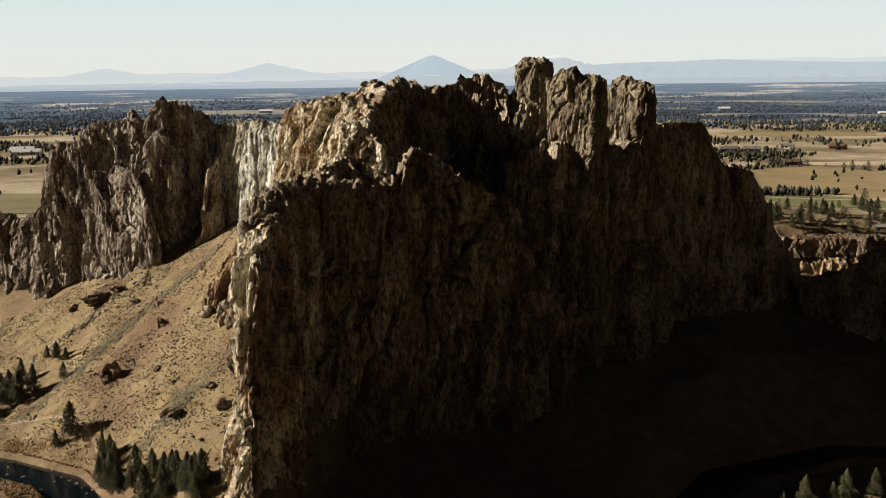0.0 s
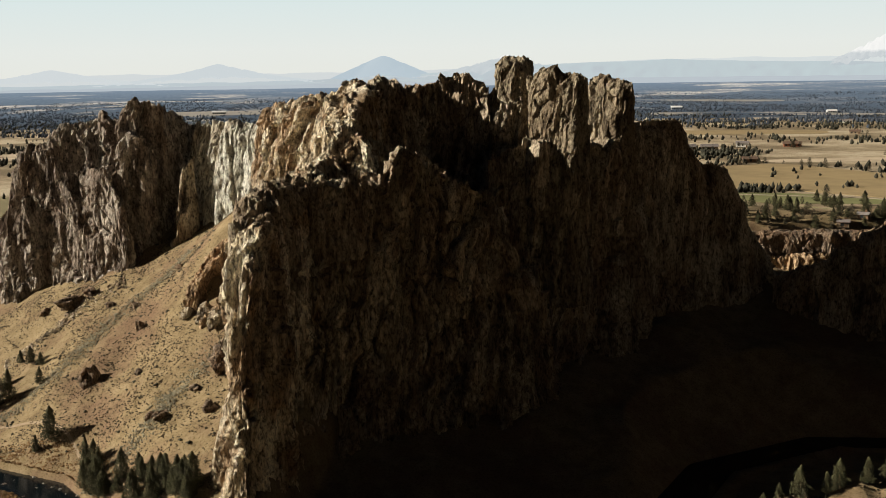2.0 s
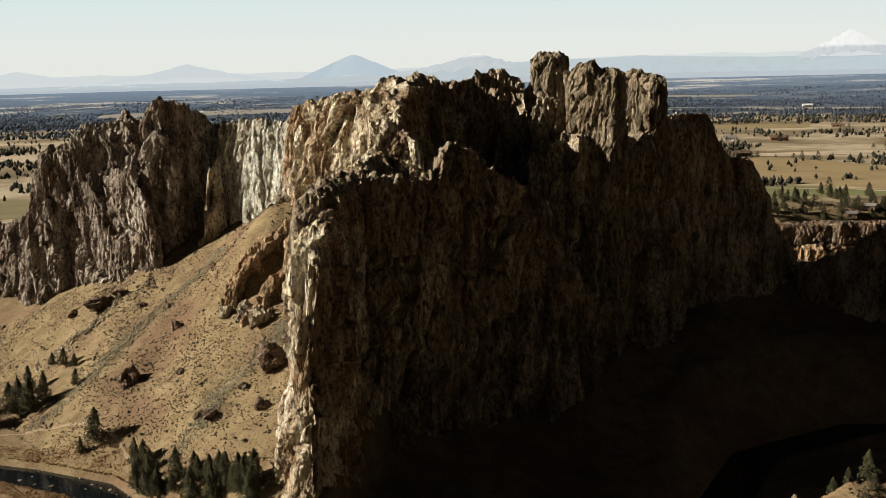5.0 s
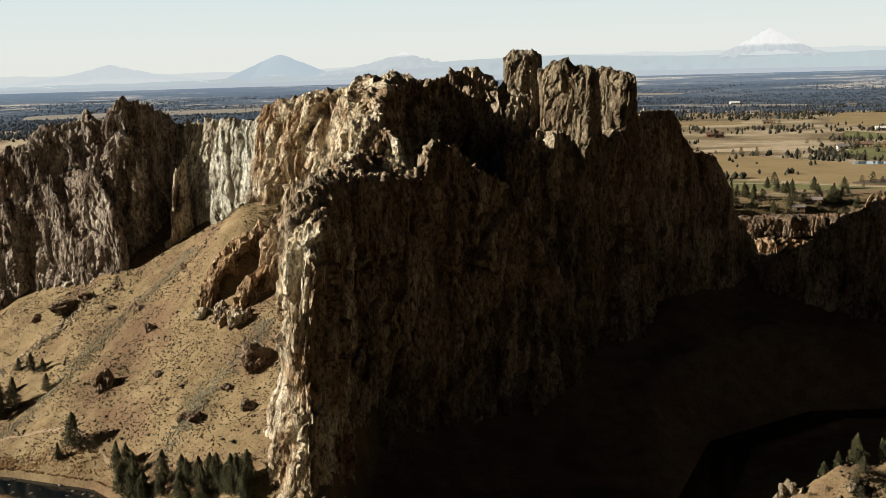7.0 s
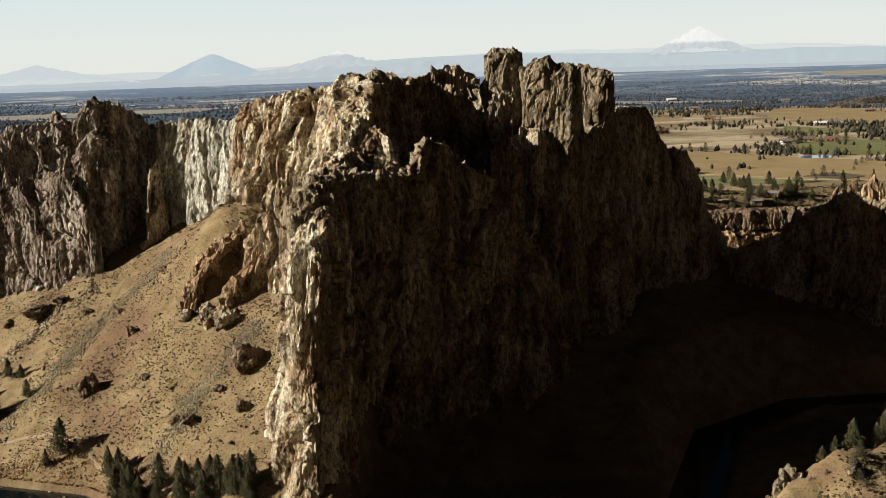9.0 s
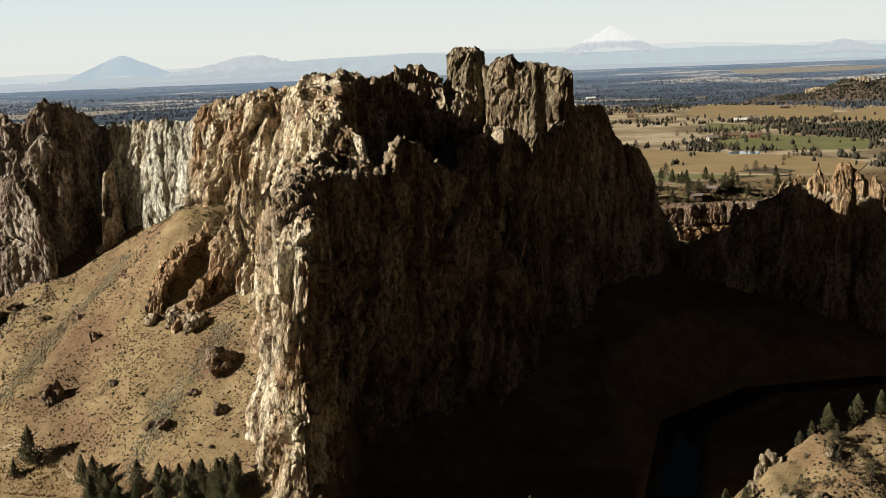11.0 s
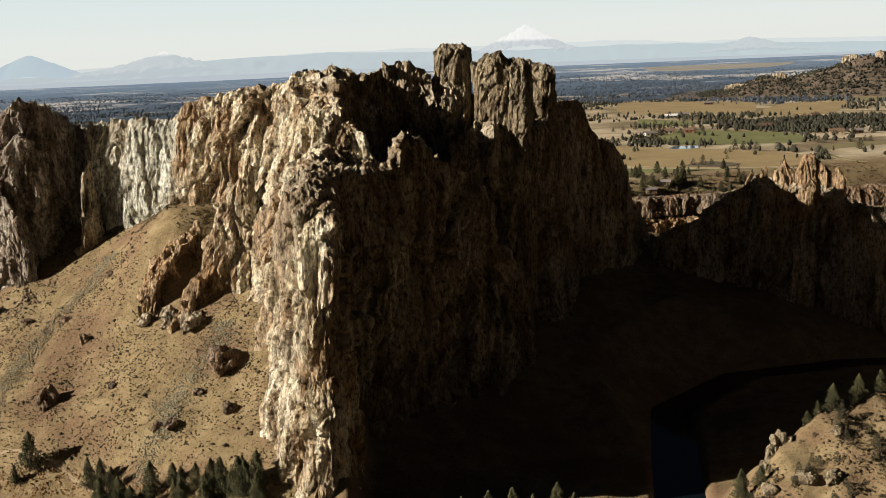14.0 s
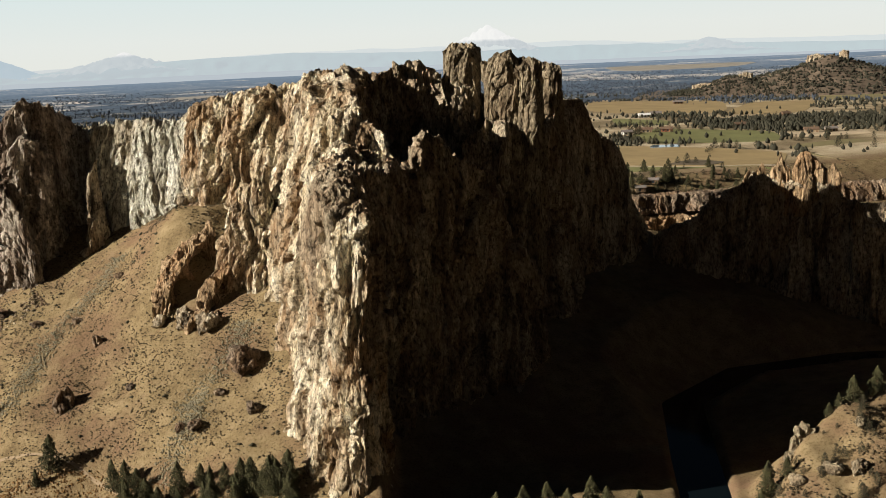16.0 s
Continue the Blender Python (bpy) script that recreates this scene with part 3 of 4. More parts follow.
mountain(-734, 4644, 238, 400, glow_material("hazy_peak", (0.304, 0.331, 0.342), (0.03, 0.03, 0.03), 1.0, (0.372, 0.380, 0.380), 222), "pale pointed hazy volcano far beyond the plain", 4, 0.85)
mountain(-45, 4690, 258, 345, BUTTE_HAZE, "forested cone volcano in painted blue haze far beyond the plain", 5, rugged=0.04, cone=True)
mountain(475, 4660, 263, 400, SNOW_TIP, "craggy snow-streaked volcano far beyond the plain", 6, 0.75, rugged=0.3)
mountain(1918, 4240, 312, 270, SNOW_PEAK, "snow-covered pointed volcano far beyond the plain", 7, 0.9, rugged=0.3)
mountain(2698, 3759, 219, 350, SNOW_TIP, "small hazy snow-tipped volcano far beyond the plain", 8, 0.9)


def far_ridge(radius, heights, mat, label, seed, rough=6.0):
    """A long hazy range along the horizon; heights are (bearing in degrees, height of its crest)."""
    a = np.linspace(-34, 56, 700)
    hs = np.interp(a, [p[0] for p in heights], [p[1] for p in heights])
    q = np.stack([a * 0.5, a * 0, a * 0 + seed], 1)
    hs = hs + rough * fbm(q, 5, seed)
    k = np.linspace(0, 1, 12)
    A, K = np.meshgrid(np.radians(a), k, indexing="ij")
    z = 108 + (hs[:, None] - 108) * np.sin(K * math.pi / 2) ** 1.3
    q = np.stack([A.ravel() * 60, K.ravel() * 5, 0 * A.ravel() + seed], 1)
    R = radius - 140 * (1 - K) + 14 * fbm(q, 3, seed + 5).reshape(A.shape)
    P = np.stack([-70 + R * np.sin(A), 8 + R * np.cos(A), z], -1)
    ob = new("backdrop", grid_mesh("backdrop", P, mat, True))
    return tagged(ob, label, "hills", kind="structure")


# The ranges' emission colours are painted haze, darker from far to near.
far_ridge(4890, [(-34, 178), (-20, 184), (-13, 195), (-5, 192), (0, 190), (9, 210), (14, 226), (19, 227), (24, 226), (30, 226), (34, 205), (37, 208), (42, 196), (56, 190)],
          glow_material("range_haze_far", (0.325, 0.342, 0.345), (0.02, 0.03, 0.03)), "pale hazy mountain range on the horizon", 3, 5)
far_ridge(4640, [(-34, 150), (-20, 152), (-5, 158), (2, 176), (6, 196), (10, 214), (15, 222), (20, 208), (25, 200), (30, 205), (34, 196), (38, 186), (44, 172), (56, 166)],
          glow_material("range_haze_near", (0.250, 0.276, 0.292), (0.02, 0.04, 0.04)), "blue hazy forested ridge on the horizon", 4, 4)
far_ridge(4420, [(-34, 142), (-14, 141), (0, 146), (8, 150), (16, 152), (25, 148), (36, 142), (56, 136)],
          glow_material("range_haze_low", (0.235, 0.262, 0.284), (0.02, 0.02, 0.02)), "low wooded hills in painted blue haze beyond the plain", 5, 3)


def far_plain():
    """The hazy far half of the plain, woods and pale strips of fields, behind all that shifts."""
    # Haze is painted in: bluish wood tones and blue emission growing with distance.
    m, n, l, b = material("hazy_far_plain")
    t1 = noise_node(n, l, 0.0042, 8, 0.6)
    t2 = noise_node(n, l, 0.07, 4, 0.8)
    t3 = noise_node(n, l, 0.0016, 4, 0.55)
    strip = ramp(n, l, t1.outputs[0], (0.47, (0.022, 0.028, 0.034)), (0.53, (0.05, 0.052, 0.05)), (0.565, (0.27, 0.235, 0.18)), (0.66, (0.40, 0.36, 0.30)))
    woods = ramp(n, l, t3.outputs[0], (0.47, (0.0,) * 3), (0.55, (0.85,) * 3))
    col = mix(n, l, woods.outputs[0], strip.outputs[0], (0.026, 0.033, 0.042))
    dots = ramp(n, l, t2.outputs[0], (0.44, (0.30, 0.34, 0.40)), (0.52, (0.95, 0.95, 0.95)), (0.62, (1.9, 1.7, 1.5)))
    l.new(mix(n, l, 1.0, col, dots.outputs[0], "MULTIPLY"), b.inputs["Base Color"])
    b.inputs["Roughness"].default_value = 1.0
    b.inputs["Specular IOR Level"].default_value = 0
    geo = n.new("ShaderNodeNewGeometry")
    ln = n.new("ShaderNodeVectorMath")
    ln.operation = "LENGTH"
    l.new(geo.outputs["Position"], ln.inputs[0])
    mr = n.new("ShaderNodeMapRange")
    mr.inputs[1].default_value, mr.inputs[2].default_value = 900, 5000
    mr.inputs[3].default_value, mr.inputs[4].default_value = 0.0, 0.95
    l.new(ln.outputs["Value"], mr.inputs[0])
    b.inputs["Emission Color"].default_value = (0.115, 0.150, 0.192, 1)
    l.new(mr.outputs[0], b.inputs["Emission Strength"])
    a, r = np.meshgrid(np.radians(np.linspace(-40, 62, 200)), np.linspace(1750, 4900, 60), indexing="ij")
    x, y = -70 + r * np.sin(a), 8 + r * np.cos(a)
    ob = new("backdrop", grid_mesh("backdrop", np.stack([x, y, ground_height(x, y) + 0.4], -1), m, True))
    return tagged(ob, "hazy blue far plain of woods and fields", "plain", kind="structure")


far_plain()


def sheet(name, outline, mat, label, category, lift=0.25):
    """A flat piece of land or water with an outline in the plan."""
    bm = bmesh.new()
    pts = []
    n = len(outline)
    for i in range(n):
        (ax, ay), (bx, by) = outline[i], outline[(i + 1) % n]
        for k in range(6):
            t = k / 6
            pts.append((ax + (bx - ax) * t, ay + (by - ay) * t))
    p = np.array(pts)
    for _ in range(2):
        p = (np.roll(p, 1, 0) + p * 2 + np.roll(p, -1, 0)) / 4
    zs = ground_height(p[:, 0], p[:, 1]) + lift + 0.6 * smooth(1300, 1800, p[:, 1])
    top = [bm.verts.new((x, y, h)) for (x, y), h in zip(p, zs)]
    f = bm.faces.new(top)
    if f.normal.z < 0:
        f.normal_flip()
    low = [bm.verts.new((x, y, h - 0.3)) for (x, y), h in zip(p, zs)]
    for i in range(len(top)):
        bm.faces.new((top[i - 1], top[i], low[i], low[i - 1]))
    me = bpy.data.meshes.new(name)
    bm.normal_update()
    bm.to_mesh(me)
    bm.free()
    me.materials.append(mat)
    return tagged(new(name, me), label, category, kind="structure")


# Stubble colour greyed and paled by hand to paint in distance haze.
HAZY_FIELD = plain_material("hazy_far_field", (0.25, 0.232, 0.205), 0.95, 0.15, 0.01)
STUBBLE = plain_material("stubble_field", (0.26, 0.195, 0.10), 0.95, 0.18, 0.03)
PASTURE = plain_material("green_pasture", (0.142, 0.145, 0.06), 0.95, 0.25, 0.02)
OLIVE = plain_material("olive_pasture", (0.18, 0.155, 0.078), 0.95, 0.25, 0.02)
SAND = plain_material("bare_sandy_soil", (0.42, 0.34, 0.24), 0.95, 0.25, 0.05)
POND = water_material()
POND.name = "pond_water"
POND.node_tree.nodes["Principled BSDF"].inputs["Base Color"].default_value = (0.12, 0.17, 0.22, 1)
for outline, mat, label in [
    ([(205, 730), (250, 690), (300, 622), (350, 588), (405, 646), (392, 720), (350, 800), (310, 900), (245, 880)], STUBBLE, "wide tan mown field on the valley plain"),
    ([(190, 690), (240, 680), (260, 655), (300, 612), (345, 583), (305, 562), (262, 570), (235, 592), (200, 640)], PASTURE, "green pasture strip beside the canyon rim"),
    ([(385, 786), (405, 860), (483, 937), (533, 813), (468, 722)], PASTURE, "green pasture between juniper rows"),
    ([(542, 1104), (561, 1010), (519, 960), (487, 1006)], PASTURE, "far green pasture on the plain"),
    ([(750, 1498), (872, 1321), (677, 1060), (583, 1223)], STUBBLE, "far tan field on the plain"),
    ([(860, 1244), (928, 1186), (720, 985), (660, 1054)], STUBBLE, "tan field below the rocky butte"),
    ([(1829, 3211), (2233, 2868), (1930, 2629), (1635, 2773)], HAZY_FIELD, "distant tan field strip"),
    ([(1035, 1303), (1195, 1330), (1010, 1121), (928, 1186)], OLIVE, "olive field beside the rocky butte"),
    ([(340, 1380), (520, 1330), (500, 1260), (330, 1290)], STUBBLE, "tan field among juniper woods"),
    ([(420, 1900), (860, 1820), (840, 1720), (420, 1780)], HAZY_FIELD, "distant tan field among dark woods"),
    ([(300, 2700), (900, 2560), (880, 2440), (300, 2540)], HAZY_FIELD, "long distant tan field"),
    ([(-420, 1180), (-300, 1160), (-300, 1080), (-430, 1090)], SAND, "pale bare lot beside the woods"),
    ([(-330, 760), (-215, 740), (-215, 640), (-330, 650)], OLIVE, "olive pasture past the cliff"),
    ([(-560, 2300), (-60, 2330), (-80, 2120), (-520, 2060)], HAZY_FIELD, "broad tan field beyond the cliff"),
    ([(430, 905), (470, 880), (455, 850), (410, 878)], SAND, "bare sandy yard round the ranch houses"),
    ([(520, 800), (590, 760), (560, 720), (500, 745)], SAND, "bare sandy yard among junipers"),
    ([(300, 935), (420, 940), (400, 900), (310, 905)], SAND, "sandy strip at the field's edge"),
    ([(440, 690), (520, 700), (470, 560), (390, 590)], OLIVE, "olive meadow on the plain"),
]:
    sheet("field", outline, mat, label, "field")
sheet("water", [(375, 776), (393, 764), (380, 744), (359, 757)], POND, "small blue pond beside the tan field", "pond", 0.4)
sheet("water", [(362, 556), (366, 536), (346, 524), (340, 536)], POND, "blue pond behind the pinnacles", "pond", 0.4)
sheet("field", [(292, 640), (326, 656), (333, 624), (310, 614)], plain_material("island_soil", (0.10, 0.08, 0.055), 0.95, 0.3, 0.1), "brown soil island in the field", "field", 0.5)
sheet("road", [(150, 700), (262, 650), (304, 610), (352, 584), (353, 586.5), (305.5, 612.5), (263, 652.5), (150, 703)], plain_material("gravel_road", (0.33, 0.28, 0.21), 0.95, 0.2, 0.2), "thin gravel farm road between fields", "road", 0.4)

# ---------------------------------------------------------------- trees and scrub
FOLIAGE = plain_material("juniper_foliage", (0.045, 0.042, 0.025), 0.9, 0.5, 0.35)
PINE = plain_material("pine_needles", (0.055, 0.053, 0.025), 0.9, 0.5, 0.5)
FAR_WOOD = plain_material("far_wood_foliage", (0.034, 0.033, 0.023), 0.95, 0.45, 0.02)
# Dark wood foliage with the blue of distance haze painted into its colour.
HAZED_WOOD = plain_material("hazed_wood_foliage", (0.046, 0.057, 0.076), 0.95, 0.4, 0.02)
BARK = plain_material("rough_bark", (0.13, 0.085, 0.055), 0.95, 0.35, 2.0)
SAGE = plain_material("sagebrush", (0.070, 0.053, 0.030), 0.95, 0.45, 0.3)
RUSTBRUSH = plain_material("rusty_riverside_brush", (0.15, 0.088, 0.036), 0.95, 0.4, 0.3)


def soup(name, verts, faces, mat):
    me = bpy.data.meshes.new(name)
    me.vertices.add(len(verts))
    me.vertices.foreach_set("co", np.ascontiguousarray(verts, dtype=np.float32).ravel())
    me.loops.add(faces.size)
    me.loops.foreach_set("vertex_index", np.ascontiguousarray(faces, dtype=np.int32).ravel())
    me.polygons.add(len(faces))
    me.polygons.foreach_set("loop_start", np.arange(0, faces.size, 3, dtype=np.int32))
    me.update(calc_edges=True)
    me.materials.append(mat)
    return me


OCTA = np.array([(1, 0, 0), (-1, 0, 0), (0, 1, 0), (0, -1, 0), (0, 0, 1), (0, 0, -1)], float)
OCTA_F = np.array([(0, 2, 4), (2, 1, 4), (1, 3, 4), (3, 0, 4), (2, 0, 5), (1, 2, 5), (3, 1, 5), (0, 3, 5)])


def clumps(centres, sizes, rng, flat=0.6, jitter=0.45):
    """Many small ragged clumps: verts and faces."""
    n = len(centres)
    v = OCTA[None] * (1 + rng.uniform(-jitter, jitter, (n, 6, 3))) + rng.uniform(-0.25, 0.25, (n, 6, 3))
    a = rng.uniform(0, math.tau, n)
    c, s = np.cos(a)[:, None], np.sin(a)[:, None]
    v = np.stack([v[..., 0] * c - v[..., 1] * s, v[..., 0] * s + v[..., 1] * c, v[..., 2] * flat], -1)
    v = v * sizes[:, None, None] + centres[:, None]
    f = OCTA_F[None] + 6 * np.arange(n)[:, None, None]
    return v.reshape(-1, 3), f.reshape(-1, 3)


def tree(name, height, spread_, label, seed, kind, mat):
    """A conifer one unit of its own: tapered trunk with limbs, and a crown of many ragged clumps."""
    rng = np.random.default_rng(seed)
    root = new(name)
    bm = bmesh.new()
    bmesh.ops.create_cone(bm, cap_ends=True, segments=7, radius1=height * 0.022, radius2=height * 0.004, depth=height * 0.95,
                          matrix=Matrix.Translation((0, 0, height * 0.475 - 0.5)))
    for k in range(9):
        z = height * (0.15 + 0.08 * k)
        a = k * 2.4
        ln = spread_ * (1 - z / height) * 0.9
        bmesh.ops.create_cone(bm, cap_ends=True, segments=4, radius1=0.1, radius2=0.03, depth=ln,
                              matrix=Matrix.Translation((0, 0, z)) @ Matrix.Rotation(a, 4, "Z") @ Matrix.Rotation(1.35, 4, "Y") @ Matrix.Translation((0, 0, ln / 2)))
    me = bpy.data.meshes.new("trunk")
    bm.to_mesh(me)
    bm.free()
    me.materials.append(BARK)
    trunk = new("trunk", me)
    trunk.parent = root
    n = 2400 if kind == "pine" else 600
    u = rng.uniform(0, 1, n) ** (0.8 if kind == "pine" else 0.9)
    lo = 0.12 if kind == "pine" else 0.04
    z = height * (lo + (1 - lo) * u)
    prof = (1 - u) ** 0.7 * (0.78 + 0.22 * np.sin(u * 31 + seed) * np.cos(u * 13)) * smooth(-0.12, 0.12, u) if kind == "pine" else np.sqrt(np.clip(1 - (u * 1.9 - 0.75) ** 2 / 1.35, 0.02, 1)) * (1 - 0.35 * u)
    a = rng.uniform(0, math.tau, n)
    lobes = 1 + 0.36 * np.sin(a * 3 + seed + u * 9) + 0.24 * np.sin(a * 5 + u * 23 + seed)
    r = spread_ * prof * lobes * np.sqrt(rng.uniform(0.15, 1, n))
    c = np.stack([r * np.cos(a), r * np.sin(a), z - 0.12 * r], 1)
    v, f = clumps(c, height * rng.uniform(0.009, 0.027, n) * (1 if kind == "pine" else 1.5) * (1.15 - 0.4 * u), rng)
    crown = new("crown", soup("crown", v, f, mat))
    crown.parent = root
    tagged(root, label, "tree")
    return root


def ground_z(x, y):
    return float(ground_height(np.array([float(x)]), np.array([float(y)]))[0])


PINES = [tree("pine_tree", h, w, "dark green pine on the riverside slope", sd, "pine", PINE) for h, w, sd in ((15, 5.2, 1), (12, 4.8, 2), (14, 4.4, 3))]
JUNIPERS = [tree("juniper_tree", h, w, "olive green juniper with a ragged crown", sd, "juniper", FOLIAGE) for h, w, sd in ((7, 2.6, 4), (6, 2.5, 5), (8, 2.7, 6))]
rng = np.random.default_rng(7)
USED = set()


def plant(kinds, x, y, size, label="", group="", sink=0.3):
    i = int(rng.integers(0, len(kinds)))
    m = Matrix.Translation((x, y, ground_z(x, y) - sink)) @ Matrix.Rotation(rng.uniform(0, 6.28), 4, "Z")
    src = kinds[i]
    if src.name in USED:
        ob = copy_thing(src, m)
    else:
        USED.add(src.name)
        ob = src
        ob.matrix_basis = m
    ob.scale = (size * rng.uniform(0.85, 1.15), size * rng.uniform(0.85, 1.15), size)
    return tagged(ob, label, "tree", group)


for k in range(26):
    t = k / 25
    plant(PINES, -116 + 46 * t + rng.uniform(-4, 4), 338 - 46 * t + rng.uniform(-4, 4), rng.uniform(0.5, 0.85), group="pines beside the river bend")
for x, y, sz in [(-131, 358, 0.85), (-136, 357, 0.45), (-169, 402, 1.0), (-164, 398, 0.95), (-159, 400, 0.9), (-174, 407, 1.0), (-168, 412, 0.8), (-178, 400, 0.9),
                 (-182, 410, 1.0), (-156, 418, 0.5), (-151, 414, 0.4), (-147, 399, 0.6), (-162, 424, 0.4), (-190, 398, 0.9)]:
    plant(PINES, x, y, sz, group="pines on the lower slope")
for x, y, sz in [(-26, 262, 0.85), (-20, 258, 1.0), (-14, 256, 1.1), (-10, 252, 1.0), (-3, 252, 1.15), (0, 249, 1.0), (3, 254, 1.05), (-32, 268, 0.7), (12, 252, 0.75)]:
    plant(PINES, x, y, sz, "olive sunlit pine in front of the shaded gorge", "pines in front of the gorge")
for x, y, sz in [(82, 247, 0.6), (88, 246, 0.42), (92, 248, 0.6), (77, 247.5, 0.32), (73, 247, 0.3), (98, 246, 0.5), (104, 247, 0.5), (48, 243, 0.8), (44, 241, 0.62), (52, 240, 0.5), (112, 245, 0.5)]:
    plant(PINES, x, y, sz, "olive pine on the near rocky slope", "pines on the near slope")
for k in range(95):
    x = rng.uniform(45, 125)
    plant(JUNIPERS, x, rng.uniform(200, 245), rng.uniform(0.22, 0.6), "small olive juniper bush on the near slope", "juniper bushes on the near slope", 0.2)
# woods along the canyon rim
for k in range(120):
    x = rng.uniform(165, 310)
    y = 566 - 0.10 * (x - 200) + abs(rng.normal(0, 22)) + (8 if x < 255 else 0)
    plant(PINES + JUNIPERS, x, y, rng.uniform(0.45, 0.7), "olive brown rimside pine or juniper", "trees along the canyon rim")
for x, y, sz in [(249, 650, 1.1), (303, 640, 0.9), (308, 636, 1.0), (313, 633, 0.7), (377, 700, 0.9), (366, 690, 0.8), (392, 715, 1.1), (398, 712, 1.0), (405, 705, 1.1), (383, 790, 1.0), (372, 800, 0.9), (345, 660, 0.6), (395, 800, 1.0)]:
    plant(JUNIPERS, x, y, sz, "lone juniper in the open field", "lone junipers in the fields")


def far_woods(count, near, far_, seed, label, clear, mat):
    """Juniper woods on the plain."""
    r = np.random.default_rng(seed)
    n = count * 8
    az = np.radians(r.uniform(-27, 50, n))
    d = near * (far_ / near) ** r.uniform(0, 1, n)
    x, y = -70 + d * np.sin(az), d * np.cos(az)
    q = np.stack([x / 260, y / 190, 0 * x], 1)
    dens = fbm(q, 3, seed) + 0.5 * fbm(q * 4, 2, seed + 9) + clear * smooth(700, 2400, d)
    keep = (dens > r.uniform(-0.05, 0.45, n)) & (y > 600)
    for ob in bpy.data.objects:
        if ob.name.startswith(("field", "water", "road")) and ob.name != "water":
            c = np.array([v.co[:2] for v in ob.data.vertices])
            c = c[:len(c) // 2]
            inside = np.zeros(n, bool)
            for (ax, ay), (bx, by) in zip(c, np.roll(c, -1, 0)):
                inside ^= ((ay > y) != (by > y)) & (x < (bx - ax) * (y - ay) / (by - ay + 1e-9) + ax)
            keep &= ~inside | (r.uniform(0, 1, n) < 0.05)
    x, y, d = x[keep][:count], y[keep][:count], d[keep][:count]
    n = len(x)
    z = ground_height(x, y)
    h = r.uniform(2.4, 6.0, n) * (1 - 0.3 * smooth(1200, 3000, d))
    w = h * r.uniform(0.24, 0.5, n)
    k = 5
    ring = np.arange(k) / k * math.tau
    V = np.zeros((n, 2 * k + 2, 3))
    for j, (rad, zz) in enumerate(((0.8, 0.12), (1.0, 0.42))):
        rr = rad * w[:, None] * r.uniform(0.4, 1.35, (n, k))
        a = ring[None] + r.uniform(-0.3, 0.3, (n, k)) + j * 0.4
        V[:, j * k:(j + 1) * k] = np.stack([x[:, None] + rr * np.cos(a), y[:, None] + rr * np.sin(a), z[:, None] + h[:, None] * (zz + r.uniform(-0.1, 0.14, (n, k)))], -1)
    V[:, 2 * k] = np.stack([x, y, z - 0.5], 1)
    V[:, 2 * k + 1] = np.stack([x + r.uniform(-1, 1, n) * w * 0.3, y, z + h], 1)
    F = []
    for i in range(k):
        j = (i + 1) % k
        F += [(2 * k, j, i), (i, j, k + j), (i, k + j, k + i), (k + i, k + j, 2 * k + 1)]
    F = (np.array(F)[None] + (2 * k + 2) * np.arange(n)[:, None, None]).reshape(-1, 3)
    ob = new("woods", soup("woods", V.reshape(-1, 3), F, mat))
    return tagged(ob, label, "woods", kind="stuff")


def tree_row(ax, ay, bx, by, count, label):
    for k in range(count):
        t = (k + rng.uniform(-0.4, 0.4)) / max(count - 1, 1)
        plant(JUNIPERS, ax + (bx - ax) * t + rng.uniform(-4, 4), ay + (by - ay) * t + rng.uniform(-4, 4), rng.uniform(0.5, 1.1), label, "juniper rows between fields")


for ax, ay, bx, by, count in [(392, 722, 470, 640, 7), (310, 905, 350, 810, 6), (385, 786, 400, 865, 6), (540, 812, 480, 940, 7), (400, 872, 470, 930, 7), (470, 720, 530, 690, 6),
                              (560, 905, 640, 840, 8), (590, 1010, 680, 1050, 8), (430, 960, 520, 1000, 8), (245, 885, 300, 905, 6), (480, 600, 560, 660, 7), (600, 760, 680, 900, 8)]:
    tree_row(ax, ay, bx, by, count, "dark juniper in a row between fields")
far_woods(6000, 740, 1300, 51, "clumps of dark junipers between the fields", 0.12, FAR_WOOD)
far_woods(8000, 760, 2000, 31, "scattered dark juniper woods on the plain", 0.1, FAR_WOOD)
far_woods(26000, 1500, 3200, 41, "dense distant woods tinted blue-grey for haze on the plain", 0.35, HAZED_WOOD)


def scatter(name, count, region, size, mat, label, category, seed, density=0.0, flat=0.6, patch=18.0, sink=0.2):
    """Low scrub strewn over part of the ground."""
    r = np.random.default_rng(seed)
    x0, x1, y0, y1, test = region
    n = count * 6
    x, y = r.uniform(x0, x1, n), r.uniform(y0, y1, n)
    q = np.stack([x / patch, y / patch, 0 * x], 1)
    keep = (fbm(q, 3, seed) > r.uniform(-0.5, 0.5, n) - density) & test(x, y)
    x, y = x[keep][:count], y[keep][:count]
    z = ground_height(x, y)
    s = size * r.uniform(0.45, 1.0, len(x)) ** 1.3 * 1.4
    v, f = clumps(np.stack([x, y, z + s * flat * 0.5 - sink * s], 1), s, r, flat, 0.4)
    return tagged(new(name, soup(name, v, f, mat)), label, category, kind="stuff")


hillside = lambda x, y: (river_distance(x, y) > 14) & (0.501 * x + 0.392 * y - 18.1 > 50)
scatter("sagebrush", 17000, (-215, -45, 285, 480, hillside), 0.37, SAGE, "low grey brown sagebrush over the golden slope", "scrub", 3)
